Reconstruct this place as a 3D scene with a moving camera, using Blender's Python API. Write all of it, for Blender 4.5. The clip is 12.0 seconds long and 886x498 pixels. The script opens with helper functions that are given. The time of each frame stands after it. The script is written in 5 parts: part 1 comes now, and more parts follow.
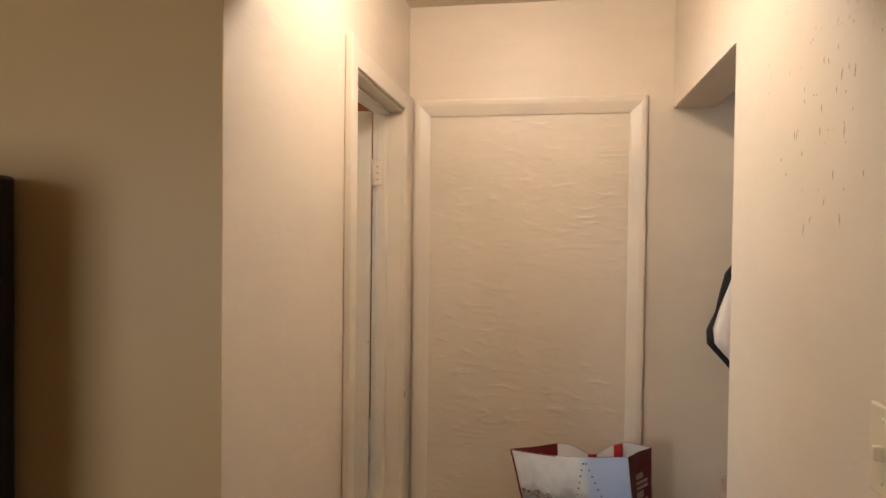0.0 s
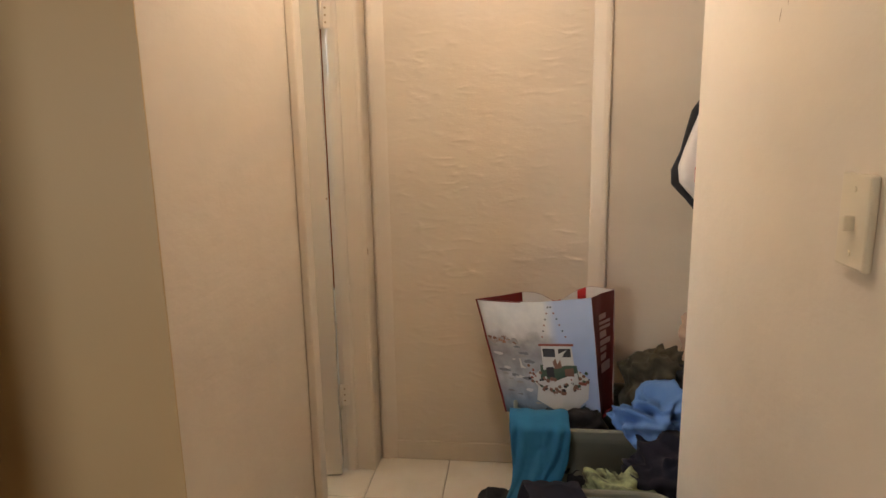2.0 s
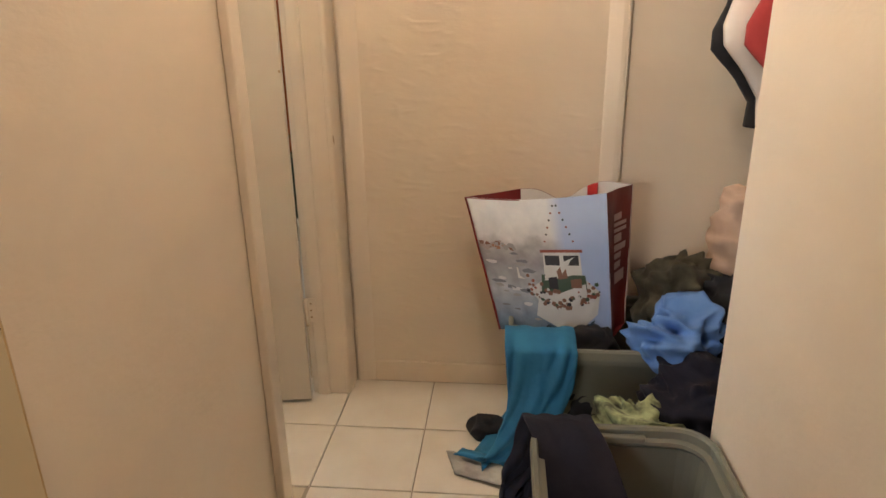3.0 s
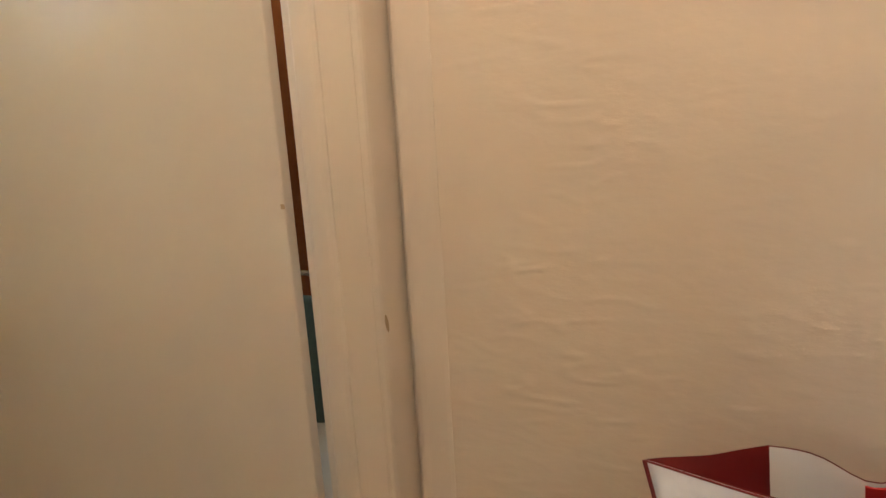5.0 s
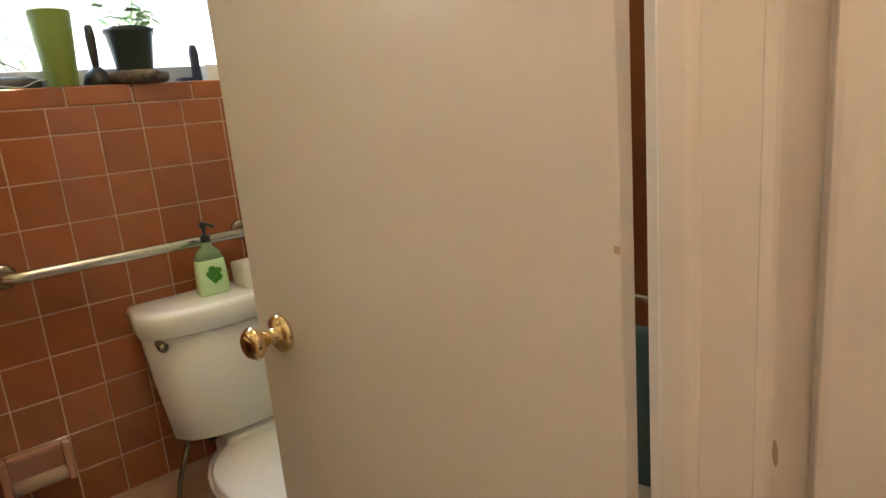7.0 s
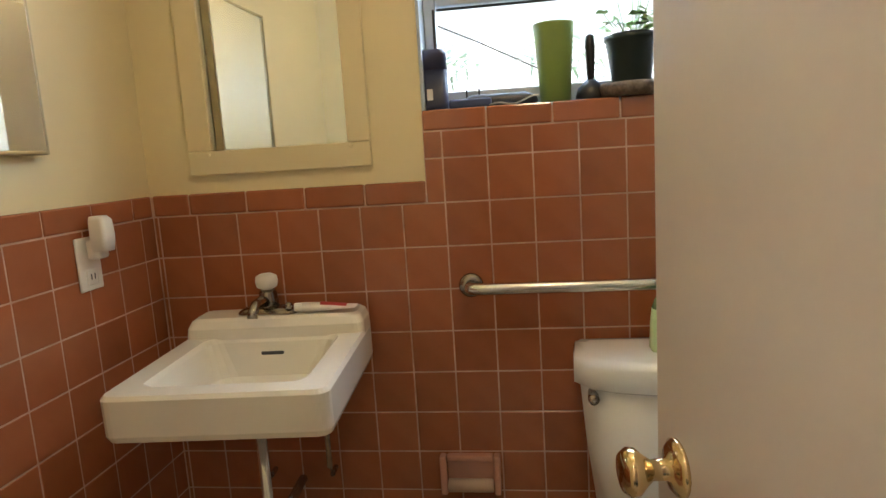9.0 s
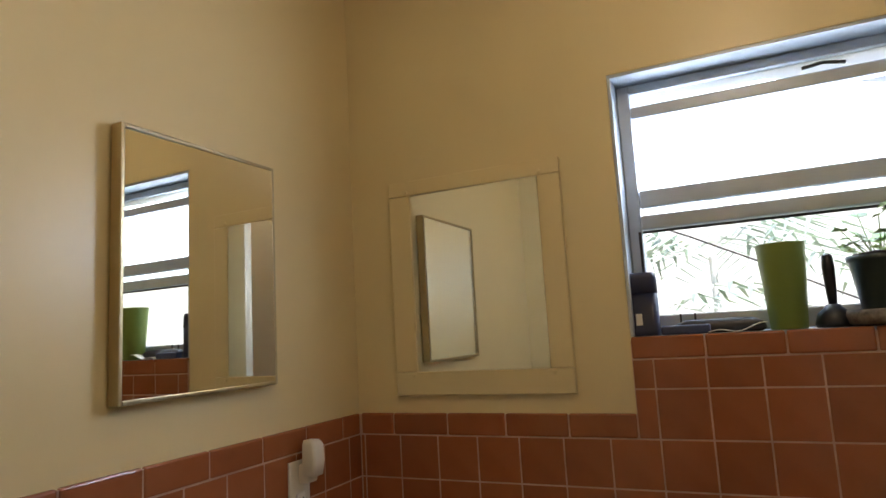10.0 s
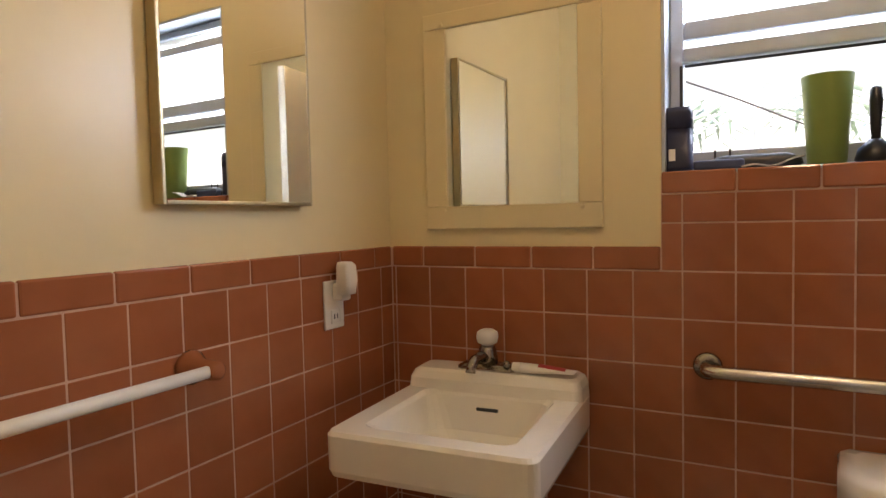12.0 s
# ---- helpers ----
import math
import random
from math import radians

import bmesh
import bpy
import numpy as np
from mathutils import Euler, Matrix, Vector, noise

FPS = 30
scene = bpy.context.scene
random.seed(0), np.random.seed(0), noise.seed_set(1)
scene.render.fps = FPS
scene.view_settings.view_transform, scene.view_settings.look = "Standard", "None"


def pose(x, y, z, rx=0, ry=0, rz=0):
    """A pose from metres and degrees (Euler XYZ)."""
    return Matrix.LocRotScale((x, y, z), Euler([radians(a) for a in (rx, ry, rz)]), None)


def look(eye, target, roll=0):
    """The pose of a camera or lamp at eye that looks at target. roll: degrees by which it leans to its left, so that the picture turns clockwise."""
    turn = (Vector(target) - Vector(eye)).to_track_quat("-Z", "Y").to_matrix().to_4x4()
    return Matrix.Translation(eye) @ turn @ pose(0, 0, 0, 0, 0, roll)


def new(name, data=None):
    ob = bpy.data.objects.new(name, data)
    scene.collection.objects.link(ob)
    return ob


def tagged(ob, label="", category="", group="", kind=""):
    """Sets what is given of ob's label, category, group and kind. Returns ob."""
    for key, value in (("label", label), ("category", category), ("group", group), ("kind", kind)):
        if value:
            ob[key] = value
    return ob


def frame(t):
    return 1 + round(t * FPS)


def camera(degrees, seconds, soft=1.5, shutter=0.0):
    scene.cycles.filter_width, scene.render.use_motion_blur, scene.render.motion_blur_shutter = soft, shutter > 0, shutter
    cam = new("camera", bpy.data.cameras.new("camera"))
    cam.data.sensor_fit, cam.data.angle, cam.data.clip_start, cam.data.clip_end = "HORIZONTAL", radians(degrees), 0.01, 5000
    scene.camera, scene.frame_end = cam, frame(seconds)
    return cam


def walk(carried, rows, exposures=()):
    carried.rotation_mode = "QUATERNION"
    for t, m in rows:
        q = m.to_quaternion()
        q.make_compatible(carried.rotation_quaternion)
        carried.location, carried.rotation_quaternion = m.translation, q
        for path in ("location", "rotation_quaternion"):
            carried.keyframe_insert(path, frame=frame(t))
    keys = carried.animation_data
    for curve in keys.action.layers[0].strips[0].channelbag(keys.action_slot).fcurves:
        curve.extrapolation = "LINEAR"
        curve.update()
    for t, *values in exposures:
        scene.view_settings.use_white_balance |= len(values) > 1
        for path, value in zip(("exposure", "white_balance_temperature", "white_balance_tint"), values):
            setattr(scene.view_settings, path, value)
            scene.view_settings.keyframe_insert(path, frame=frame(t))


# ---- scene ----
cam = camera(70.2, 12.0)
PATH = [
    (0, (0.579, -2.537, 1.559), (0.243, -0.566, 1.518), 0.7),
    (0.5, (0.581, -2.532, 1.593), (0.293, -0.563, 1.788), 0.8),
    (0.8, (0.595, -2.551, 1.598), (0.31, -0.584, 1.822), 1.1),
    (1, (0.585, -2.538, 1.59), (0.324, -0.567, 1.815), 0.5),
    (1.5, (0.596, -2.531, 1.515), (0.364, -0.545, 1.55), 0.2),
    (2, (0.592, -2.467, 1.408), (0.362, -0.518, 1.021), -1.1),
    (2.5, (0.572, -2.315, 1.263), (0.387, -0.423, 0.644), -0.8),
    (2.7, (0.556, -2.234, 1.245), (0.393, -0.352, 0.589), -0.8),
    (4.5, (0.612, -1.224, 1.268), (0.055, 0.635, 0.785), -2.6),
    (5, (0.458, -1.04, 1.285), (-0.181, 0.767, 0.854), -3.3),
    (5.5, (0.364, -0.918, 1.278), (-0.547, 0.821, 0.892), -4.1),
    (6, (0.306, -0.832, 1.338), (-0.801, 0.759, 0.844), -5.6),
    (6.5, (0.28, -0.783, 1.325), (-0.999, 0.685, 0.868), -5.3),
    (7, (0.253, -0.718, 1.306), (-1.242, 0.532, 0.856), -5.1),
    (7.2, (0.243, -0.699, 1.307), (-1.343, 0.439, 0.873), -4.7),
    (8.8, (0.006, -0.482, 1.346), (-1.955, -0.556, 0.961), -3.6),
    (9, (-0.015, -0.443, 1.321), (-1.974, -0.712, 1.021), -3.6),
    (9.5, (-0.059, -0.435, 1.392), (-1.935, -1.129, 1.349), -3.7),
    (10, (-0.068, -0.451, 1.453), (-1.866, -1.286, 1.72), -3.2),
    (10.5, (-0.052, -0.475, 1.498), (-1.824, -1.32, 1.877), -3.2),
    (11, (-0.045, -0.462, 1.481), (-1.804, -1.331, 1.87), -2.9),
    (11.5, (-0.046, -0.457, 1.412), (-1.821, -1.353, 1.629), -2.2),
    (12, (-0.058, -0.443, 1.333), (-1.815, -1.392, 1.234), -1.3),
]
walk(cam, [(t, look(eye, target, roll)) for t, eye, target, roll in PATH],
     [(0.0, 1.85, 6380, 11), (0.5, 1.70, 6380, 11), (1.2, 1.62, 6350, 10), (1.6, 1.68, 6400, 10), (2.5, 2.46, 6620, 11), (4.5, 2.27, 6580, 11), (7.2, 2.26, 6350, 11), (9.0, 2.15, 6150, 12), (9.5, 1.92, 6100, 12),
      (10.2, 1.06, 6650, 19), (11.3, 1.04, 6750, 22), (12.0, 1.80, 6800, 25)])

# ---- light ----
world = bpy.data.worlds.new("sky")
scene.world = world
world.use_nodes = True
wn = world.node_tree
sky = wn.nodes.new("ShaderNodeTexSky")
sky.sky_type = "NISHITA"
sky.sun_disc = False
sky.sun_elevation, sky.sun_rotation = radians(48), radians(60)
wn.links.new(sky.outputs["Color"], wn.nodes["Background"].inputs["Color"])
wn.nodes["Background"].inputs["Strength"].default_value = 0.15
sun = new("sun", bpy.data.lights.new("sun", "SUN"))
sun.data.energy, sun.data.angle, sun.data.color = 5.0, radians(0.5), (1.0, 0.95, 0.88)
sun.matrix_world = look((0, 0, 8), (-3.0, -5.2, 1.3))


def area(name, eye, target, size, power, color):
    ob = new(name, bpy.data.lights.new(name, "AREA"))
    ob.data.shape, ob.data.size, ob.data.size_y = "RECTANGLE", size[0], size[1]
    ob.data.energy, ob.data.color = power, color
    ob.matrix_world = look(eye, target)
    return ob


HALL_W = 4.9
BATH_W = 4.0
area("window_sky_light", (-1.66, -0.28, 1.84), (0.0, -0.45, 1.2), (0.72, 0.30), BATH_W, (0.74, 0.88, 1.0))
bulb = new("hall_bulb", bpy.data.lights.new("hall_bulb", "POINT"))
bulb.data.energy, bulb.data.color, bulb.data.shadow_soft_size = HALL_W, (1.0, 0.89, 0.78), 0.07
bulb.location = (0.44, -1.08, 2.36)
bath_bulb = new("bathroom_bulb", bpy.data.lights.new("bathroom_bulb", "POINT"))
bath_bulb.data.energy, bath_bulb.data.color, bath_bulb.data.shadow_soft_size = 2.15, (1.0, 0.78, 0.52), 0.06
bath_bulb.location = (-0.78, -0.38, 2.27)
area("room_window_light", (-1.75, -4.58, 1.5), (-0.6, 0.0, 1.3), (1.1, 1.2), 6.2, (1.0, 0.95, 0.86))

# ---- materials ----
MATS = {}


def mat(name, color, rough=0.6, metal=0.0, second=None, scale=6.0, amount=0.5, bump=0.0, bump_scale=40.0, fine=0.0,
        coat=0.0, stretch=(1, 1, 1), piece=0.0, island=False):
    if name in MATS:
        return MATS[name]
    m = bpy.data.materials.new(name)
    m.use_nodes = True
    nt = m.node_tree
    b = nt.nodes["Principled BSDF"]
    b.inputs["Roughness"].default_value = rough
    b.inputs["Metallic"].default_value = metal
    b.inputs["Coat Weight"].default_value = coat
    tc = nt.nodes.new("ShaderNodeTexCoord")
    mp = nt.nodes.new("ShaderNodeMapping")
    mp.inputs["Scale"].default_value = stretch
    nt.links.new(tc.outputs["Object"], mp.inputs["Vector"])
    n1 = nt.nodes.new("ShaderNodeTexNoise")
    n1.inputs["Scale"].default_value, n1.inputs["Detail"].default_value = scale, 6
    nt.links.new(mp.outputs["Vector"], n1.inputs["Vector"])
    ramp = nt.nodes.new("ShaderNodeValToRGB")
    ramp.color_ramp.elements[0].position, ramp.color_ramp.elements[1].position = 0.35, 0.7
    ramp.color_ramp.elements[0].color = (*color, 1)
    other = second or tuple(c * (1 - 0.14 * amount) for c in color)
    ramp.color_ramp.elements[1].color = (*[a + (o - a) * (amount if second else 1) for a, o in zip(color, other)], 1)
    nt.links.new(n1.outputs["Fac"], ramp.inputs["Fac"])
    out = ramp.outputs["Color"]
    if piece:
        src = nt.nodes.new("ShaderNodeObjectInfo").outputs["Random"] if not island else nt.nodes.new("ShaderNodeNewGeometry").outputs["Random Per Island"]
        hsv = nt.nodes.new("ShaderNodeHueSaturation")
        mr = nt.nodes.new("ShaderNodeMapRange")
        mr.inputs["To Min"].default_value, mr.inputs["To Max"].default_value = 1 - piece, 1 + piece
        nt.links.new(src, mr.inputs["Value"])
        nt.links.new(mr.outputs["Result"], hsv.inputs["Value"])
        nt.links.new(out, hsv.inputs["Color"])
        out = hsv.outputs["Color"]
    nt.links.new(out, b.inputs["Base Color"])
    if bump:
        n2 = nt.nodes.new("ShaderNodeTexNoise")
        n2.inputs["Scale"].default_value, n2.inputs["Detail"].default_value = bump_scale, 5
        nt.links.new(mp.outputs["Vector"], n2.inputs["Vector"])
        bp = nt.nodes.new("ShaderNodeBump")
        bp.inputs["Strength"].default_value, bp.inputs["Distance"].default_value = bump, 0.004
        nt.links.new(n2.outputs["Fac"], bp.inputs["Height"])
        if fine:
            n3 = nt.nodes.new("ShaderNodeTexNoise")
            n3.inputs["Scale"].default_value, n3.inputs["Detail"].default_value = bump_scale * 7, 3
            nt.links.new(mp.outputs["Vector"], n3.inputs["Vector"])
            b2 = nt.nodes.new("ShaderNodeBump")
            b2.inputs["Strength"].default_value, b2.inputs["Distance"].default_value = fine, 0.001
            nt.links.new(n3.outputs["Fac"], b2.inputs["Height"])
            nt.links.new(bp.outputs["Normal"], b2.inputs["Normal"])
            nt.links.new(b2.outputs["Normal"], b.inputs["Normal"])
        else:
            nt.links.new(bp.outputs["Normal"], b.inputs["Normal"])
    MATS[name] = m
    return m


PAINT_HALL = mat("cream_paint", (0.73, 0.63, 0.51), 0.42, scale=2.2, amount=0.5, bump=0.6, bump_scale=9, fine=0.35, stretch=(1, 1, 2.2))
# Same paint as the hall; its shade is put into this darker tan.
PAINT_SHADED = mat("shaded_cream_paint", (0.58, 0.40, 0.20), 0.5, scale=1.6, amount=0.6, bump=0.3, bump_scale=10, fine=0.3)
PAINT_BATH = mat("yellow_paint", (0.73, 0.62, 0.37), 0.35, scale=1.8, amount=0.4, bump=0.25, bump_scale=8, fine=0.15)
PAINT_CLOSET = mat("closet_paint", (0.60, 0.50, 0.39), 0.55, scale=2.0, bump=0.3, bump_scale=10, fine=0.2)
PAINT_CEIL = mat("ceiling_paint", (0.70, 0.60, 0.46), 0.7, scale=2.0, bump=0.3, bump_scale=14, fine=0.2)
TRIM = mat("cream_gloss_trim", (0.74, 0.65, 0.54), 0.32, scale=3, bump=0.18, bump_scale=14, fine=0.1)
DOOR = mat("door_enamel", (0.64, 0.58, 0.50), 0.30, scale=1.4, amount=0.7, bump=0.12, bump_scale=16, fine=0.15)
SCUFF = mat("chipped_paint", (0.42, 0.31, 0.20), 0.8, scale=60)
TILE = mat("terracotta_glazed_tile", (0.34, 0.118, 0.052), 0.12, scale=9, second=(0.28, 0.090, 0.036), amount=0.8, bump=0.06, bump_scale=22, piece=0.10)
GROUT = mat("pink_grout", (0.56, 0.35, 0.26), 0.85, scale=14, second=(0.36, 0.19, 0.13), amount=0.8, bump=0.3, bump_scale=200)
FLOOR_TILE = mat("white_floor_tile", (0.66, 0.60, 0.51), 0.28, scale=7, second=(0.58, 0.51, 0.41), amount=0.7, bump=0.05, bump_scale=30, piece=0.03)
FLOOR_GROUT = mat("floor_grout", (0.30, 0.25, 0.19), 0.9, scale=40)
VINYL = mat("beige_vinyl", (0.5, 0.4, 0.28), 0.45, scale=8)
PORCELAIN = mat("white_porcelain", (0.82, 0.82, 0.80), 0.08, scale=3, amount=0.25, coat=0.3)
SINK_WHITE = mat("ivory_porcelain", (0.80, 0.76, 0.66), 0.12, scale=4, amount=0.4, coat=0.3)
CHROME = mat("brushed_steel", (0.62, 0.60, 0.56), 0.24, 1.0, scale=40, amount=0.6, stretch=(1, 0.05, 1))
DULL_CHROME = mat("spotted_chrome", (0.36, 0.32, 0.27), 0.22, 1.0, scale=60, second=(0.25, 0.22, 0.18), amount=0.7)
BRASS = mat("polished_brass", (0.74, 0.58, 0.32), 0.14, 1.0, scale=20, amount=0.5)
GOLD = mat("aged_brass_edge", (0.50, 0.43, 0.28), 0.34, 1.0, scale=30, amount=0.7)
MIRROR = mat("mirror_silver", (0.86, 0.87, 0.82), 0.015, 1.0, scale=2, amount=0.1)
# Blue-grey holds the daylight's cast and the backlit shade on the frame.
ALU = mat("daylit_aluminium", (0.47, 0.53, 0.60), 0.4, 0.2, scale=12, amount=0.8, bump=0.1, bump_scale=40)
DARK = mat("dark_gasket", (0.03, 0.03, 0.03), 0.6)
BLACK = mat("black_plastic", (0.012, 0.012, 0.015), 0.35, scale=20)
NAVY_PLASTIC = mat("navy_plastic", (0.02, 0.025, 0.06), 0.3, scale=20)
WHITE_PL = mat("white_plastic", (0.78, 0.75, 0.68), 0.35, scale=10, amount=0.3)
IVORY_PL = mat("ivory_plastic", (0.74, 0.64, 0.48), 0.35, scale=10, amount=0.3)
# Darkened to olive: the shade of a backlit cup is in the colour.
GREEN_CUP = mat("backlit_green_plastic", (0.18, 0.25, 0.05), 0.4, scale=15, amount=0.4)
SOAP = mat("pale_green_soap", (0.55, 0.78, 0.45), 0.2, scale=12, amount=0.4)
SOAP_CLEAR = mat("green_clear_plastic", (0.25, 0.38, 0.2), 0.15, scale=12)
LEAF = mat("plant_leaf", (0.16, 0.30, 0.07), 0.45, scale=30, second=(0.30, 0.42, 0.18), amount=0.8, piece=0.3, island=True)
# Far paler than foliage: the overexposed glare is put into the leaf colour.
PALM = mat("glare_washed_leaf", (0.42, 0.54, 0.48), 0.5, scale=3, second=(0.52, 0.60, 0.52), amount=0.8, piece=0.4, island=True)
SOIL = mat("dark_soil", (0.05, 0.035, 0.025), 0.9, scale=60, bump=0.8, bump_scale=90)
TERRA = mat("brown_plant_tray", (0.05, 0.035, 0.025), 0.5, scale=60, second=(0.25, 0.2, 0.15), amount=0.8)
POT = mat("dark_green_pot", (0.02, 0.035, 0.03), 0.35, scale=30)
BIN = mat("grey_green_tote", (0.16, 0.165, 0.135), 0.42, scale=8, amount=0.7, bump=0.1, bump_scale=120)
TEAL = mat("teal_cotton", (0.015, 0.13, 0.26), 0.9, scale=12, second=(0.025, 0.18, 0.34), amount=0.8, bump=0.4, bump_scale=60, fine=0.4)
BLUE = mat("sky_blue_cotton", (0.08, 0.19, 0.46), 0.9, scale=10, second=(0.13, 0.25, 0.52), amount=0.8, bump=0.4, bump_scale=60, fine=0.4)
NAVY = mat("navy_cotton", (0.004, 0.004, 0.012), 0.95, scale=12, second=(0.008, 0.008, 0.02), amount=0.8, bump=0.5, bump_scale=50, fine=0.4)
BLACK_CLOTH = mat("black_cotton", (0.010, 0.010, 0.012), 0.95, scale=12, second=(0.025, 0.025, 0.03), amount=0.8, bump=0.5, bump_scale=50)
OLIVE = mat("olive_cotton", (0.045, 0.04, 0.026), 0.95, scale=18, second=(0.10, 0.09, 0.06), amount=0.9, bump=0.6, bump_scale=40, fine=0.4)
PINK = mat("blush_fabric", (0.50, 0.36, 0.28), 0.85, scale=10, bump=0.3, bump_scale=60)
RED_CLOTH = mat("red_cotton", (0.45, 0.05, 0.05), 0.9, scale=10, bump=0.3, bump_scale=60)
WHITE_CLOTH = mat("white_cotton", (0.74, 0.70, 0.66), 0.9, scale=10, bump=0.3, bump_scale=60)
CAMO = mat("green_print_cotton", (0.34, 0.40, 0.22), 0.9, scale=32, second=(0.03, 0.03, 0.02), amount=1.0, bump=0.3, bump_scale=60)
GREEN_TOWEL = mat("sage_towel", (0.045, 0.07, 0.06), 0.95, scale=14, bump=0.6, bump_scale=120)
CURTAIN = mat("grey_white_curtain", (0.44, 0.44, 0.47), 0.6, scale=6, amount=0.4)
PAPER = mat("grey_paper", (0.42, 0.39, 0.34), 0.7, scale=20, second=(0.25, 0.23, 0.2), amount=0.8, bump=0.4, bump_scale=40)
LINER = mat("white_bin_liner", (0.62, 0.62, 0.64), 0.3, scale=12, bump=0.5, bump_scale=30)
MAROON = mat("maroon_woven_plastic", (0.17, 0.012, 0.012), 0.45, scale=20, amount=0.6, bump=0.2, bump_scale=60)
BAG_WHITE = mat("white_woven_plastic", (0.72, 0.70, 0.68), 0.4, scale=10, amount=0.4, bump=0.3, bump_scale=30)
STUCCO = mat("glare_white_stucco", (0.82, 0.81, 0.79), 0.9, scale=4, bump=0.3, bump_scale=60)
GRASS = mat("garden_ground", (0.12, 0.16, 0.06), 0.95, scale=3, second=(0.2, 0.18, 0.1), amount=0.8)


def flat(name, color, rough=0.5):
    return mat(name, color, rough, scale=14, amount=0.8, bump=0.15, bump_scale=50)


def glass(name, rough, tint):
    m = bpy.data.materials.new(name)
    m.use_nodes = True
    b = m.node_tree.nodes["Principled BSDF"]
    b.inputs["Base Color"].default_value = (*tint, 1)
    b.inputs["Roughness"].default_value = rough
    b.inputs["Transmission Weight"].default_value = 1.0
    b.inputs["IOR"].default_value = 1.45
    return m


CLEAR = glass("clear_glass", 0.0, (0.95, 0.98, 0.97))
FROST = glass("frosted_glass", 0.55, (0.97, 0.98, 1.0))

# ---- mesh helpers ----


def part(name, bm, material, parent=None, label="", smooth=False):
    bmesh.ops.recalc_face_normals(bm, faces=bm.faces[:])
    me = bpy.data.meshes.new(name)
    bm.to_mesh(me)
    bm.free()
    if smooth:
        for p in me.polygons:
            p.use_smooth = True
    me.materials.append(material)
    ob = new(name, me)
    if parent:
        ob.parent = parent
    if label:
        ob["label"] = label
    return ob


def empty(name, at=(0, 0, 0)):
    ob = new(name)
    ob.location = at
    ob.empty_display_size = 0.05
    return ob


def box(x0, x1, y0, y1, z0, z1, bevel=0.0, seg=2, bm=None):
    bm = bmesh.new() if bm is None else bm
    vs = [bm.verts.new((x, y, z)) for x in (x0, x1) for y in (y0, y1) for z in (z0, z1)]
    fs = [bm.faces.new([vs[i] for i in q]) for q in ((0, 1, 3, 2), (4, 6, 7, 5), (0, 4, 5, 1), (2, 3, 7, 6), (0, 2, 6, 4), (1, 5, 7, 3))]
    if bevel:
        es = list({e for f in fs for e in f.edges})
        bmesh.ops.bevel(bm, geom=es, offset=bevel, segments=seg, profile=0.5, affect="EDGES")
    return bm


def lathe(profile, seg=24, axis="Z", at=(0, 0, 0), bm=None):
    """Profile of (radius, height) turned about an axis."""
    bm = bmesh.new() if bm is None else bm
    rings = []
    for r, h in profile:
        ring = []
        for i in range(seg):
            a = 2 * math.pi * i / seg
            p = (r * math.cos(a), r * math.sin(a), h)
            p = {"Z": p, "X": (p[2], p[0], p[1]), "Y": (p[0], p[2], p[1])}[axis]
            ring.append(bm.verts.new((p[0] + at[0], p[1] + at[1], p[2] + at[2])))
        rings.append(ring)
    for a, b in zip(rings, rings[1:]):
        for i in range(seg):
            bm.faces.new((a[i], a[(i + 1) % seg], b[(i + 1) % seg], b[i]))
    bm.faces.new(rings[0][::-1])
    bm.faces.new(rings[-1])
    return bm


def tube(points, r, seg=14, bm=None):
    bm = bmesh.new() if bm is None else bm
    pts = [Vector(p) for p in points]
    rings = []
    for i, p in enumerate(pts):
        d = (pts[min(i + 1, len(pts) - 1)] - pts[max(i - 1, 0)]).normalized()
        up = Vector((0, 0, 1)) if abs(d.z) < 0.9 else Vector((1, 0, 0))
        u = d.cross(up).normalized()
        v = d.cross(u)
        rings.append([bm.verts.new(p + r * (u * math.cos(2 * math.pi * k / seg) + v * math.sin(2 * math.pi * k / seg))) for k in range(seg)])
    for a, b in zip(rings, rings[1:]):
        for k in range(seg):
            bm.faces.new((a[k], a[(k + 1) % seg], b[(k + 1) % seg], b[k]))
    bm.faces.new(rings[0][::-1])
    bm.faces.new(rings[-1])
    return bm


def loft(rings, cap0=True, cap1=True, bm=None):
    """Skin closed rings of points with equal counts."""
    bm = bmesh.new() if bm is None else bm
    vs = [[bm.verts.new(p) for p in ring] for ring in rings]
    n = len(vs[0])
    for a, b in zip(vs, vs[1:]):
        for k in range(n):
            bm.faces.new((a[k], a[(k + 1) % n], b[(k + 1) % n], b[k]))
    if cap0:
        bm.faces.new(vs[0][::-1])
    if cap1:
        bm.faces.new(vs[-1])
    return bm


def rrect(x0, x1, y0, y1, z, r, seg=5):
    out = []
    for cx, cy, a0 in ((x1 - r, y1 - r, 0), (x0 + r, y1 - r, 90), (x0 + r, y0 + r, 180), (x1 - r, y0 + r, 270)):
        for i in range(seg + 1):
            a = radians(a0 + 90 * i / seg)
            out.append((cx + r * math.cos(a), cy + r * math.sin(a), z))
    return out


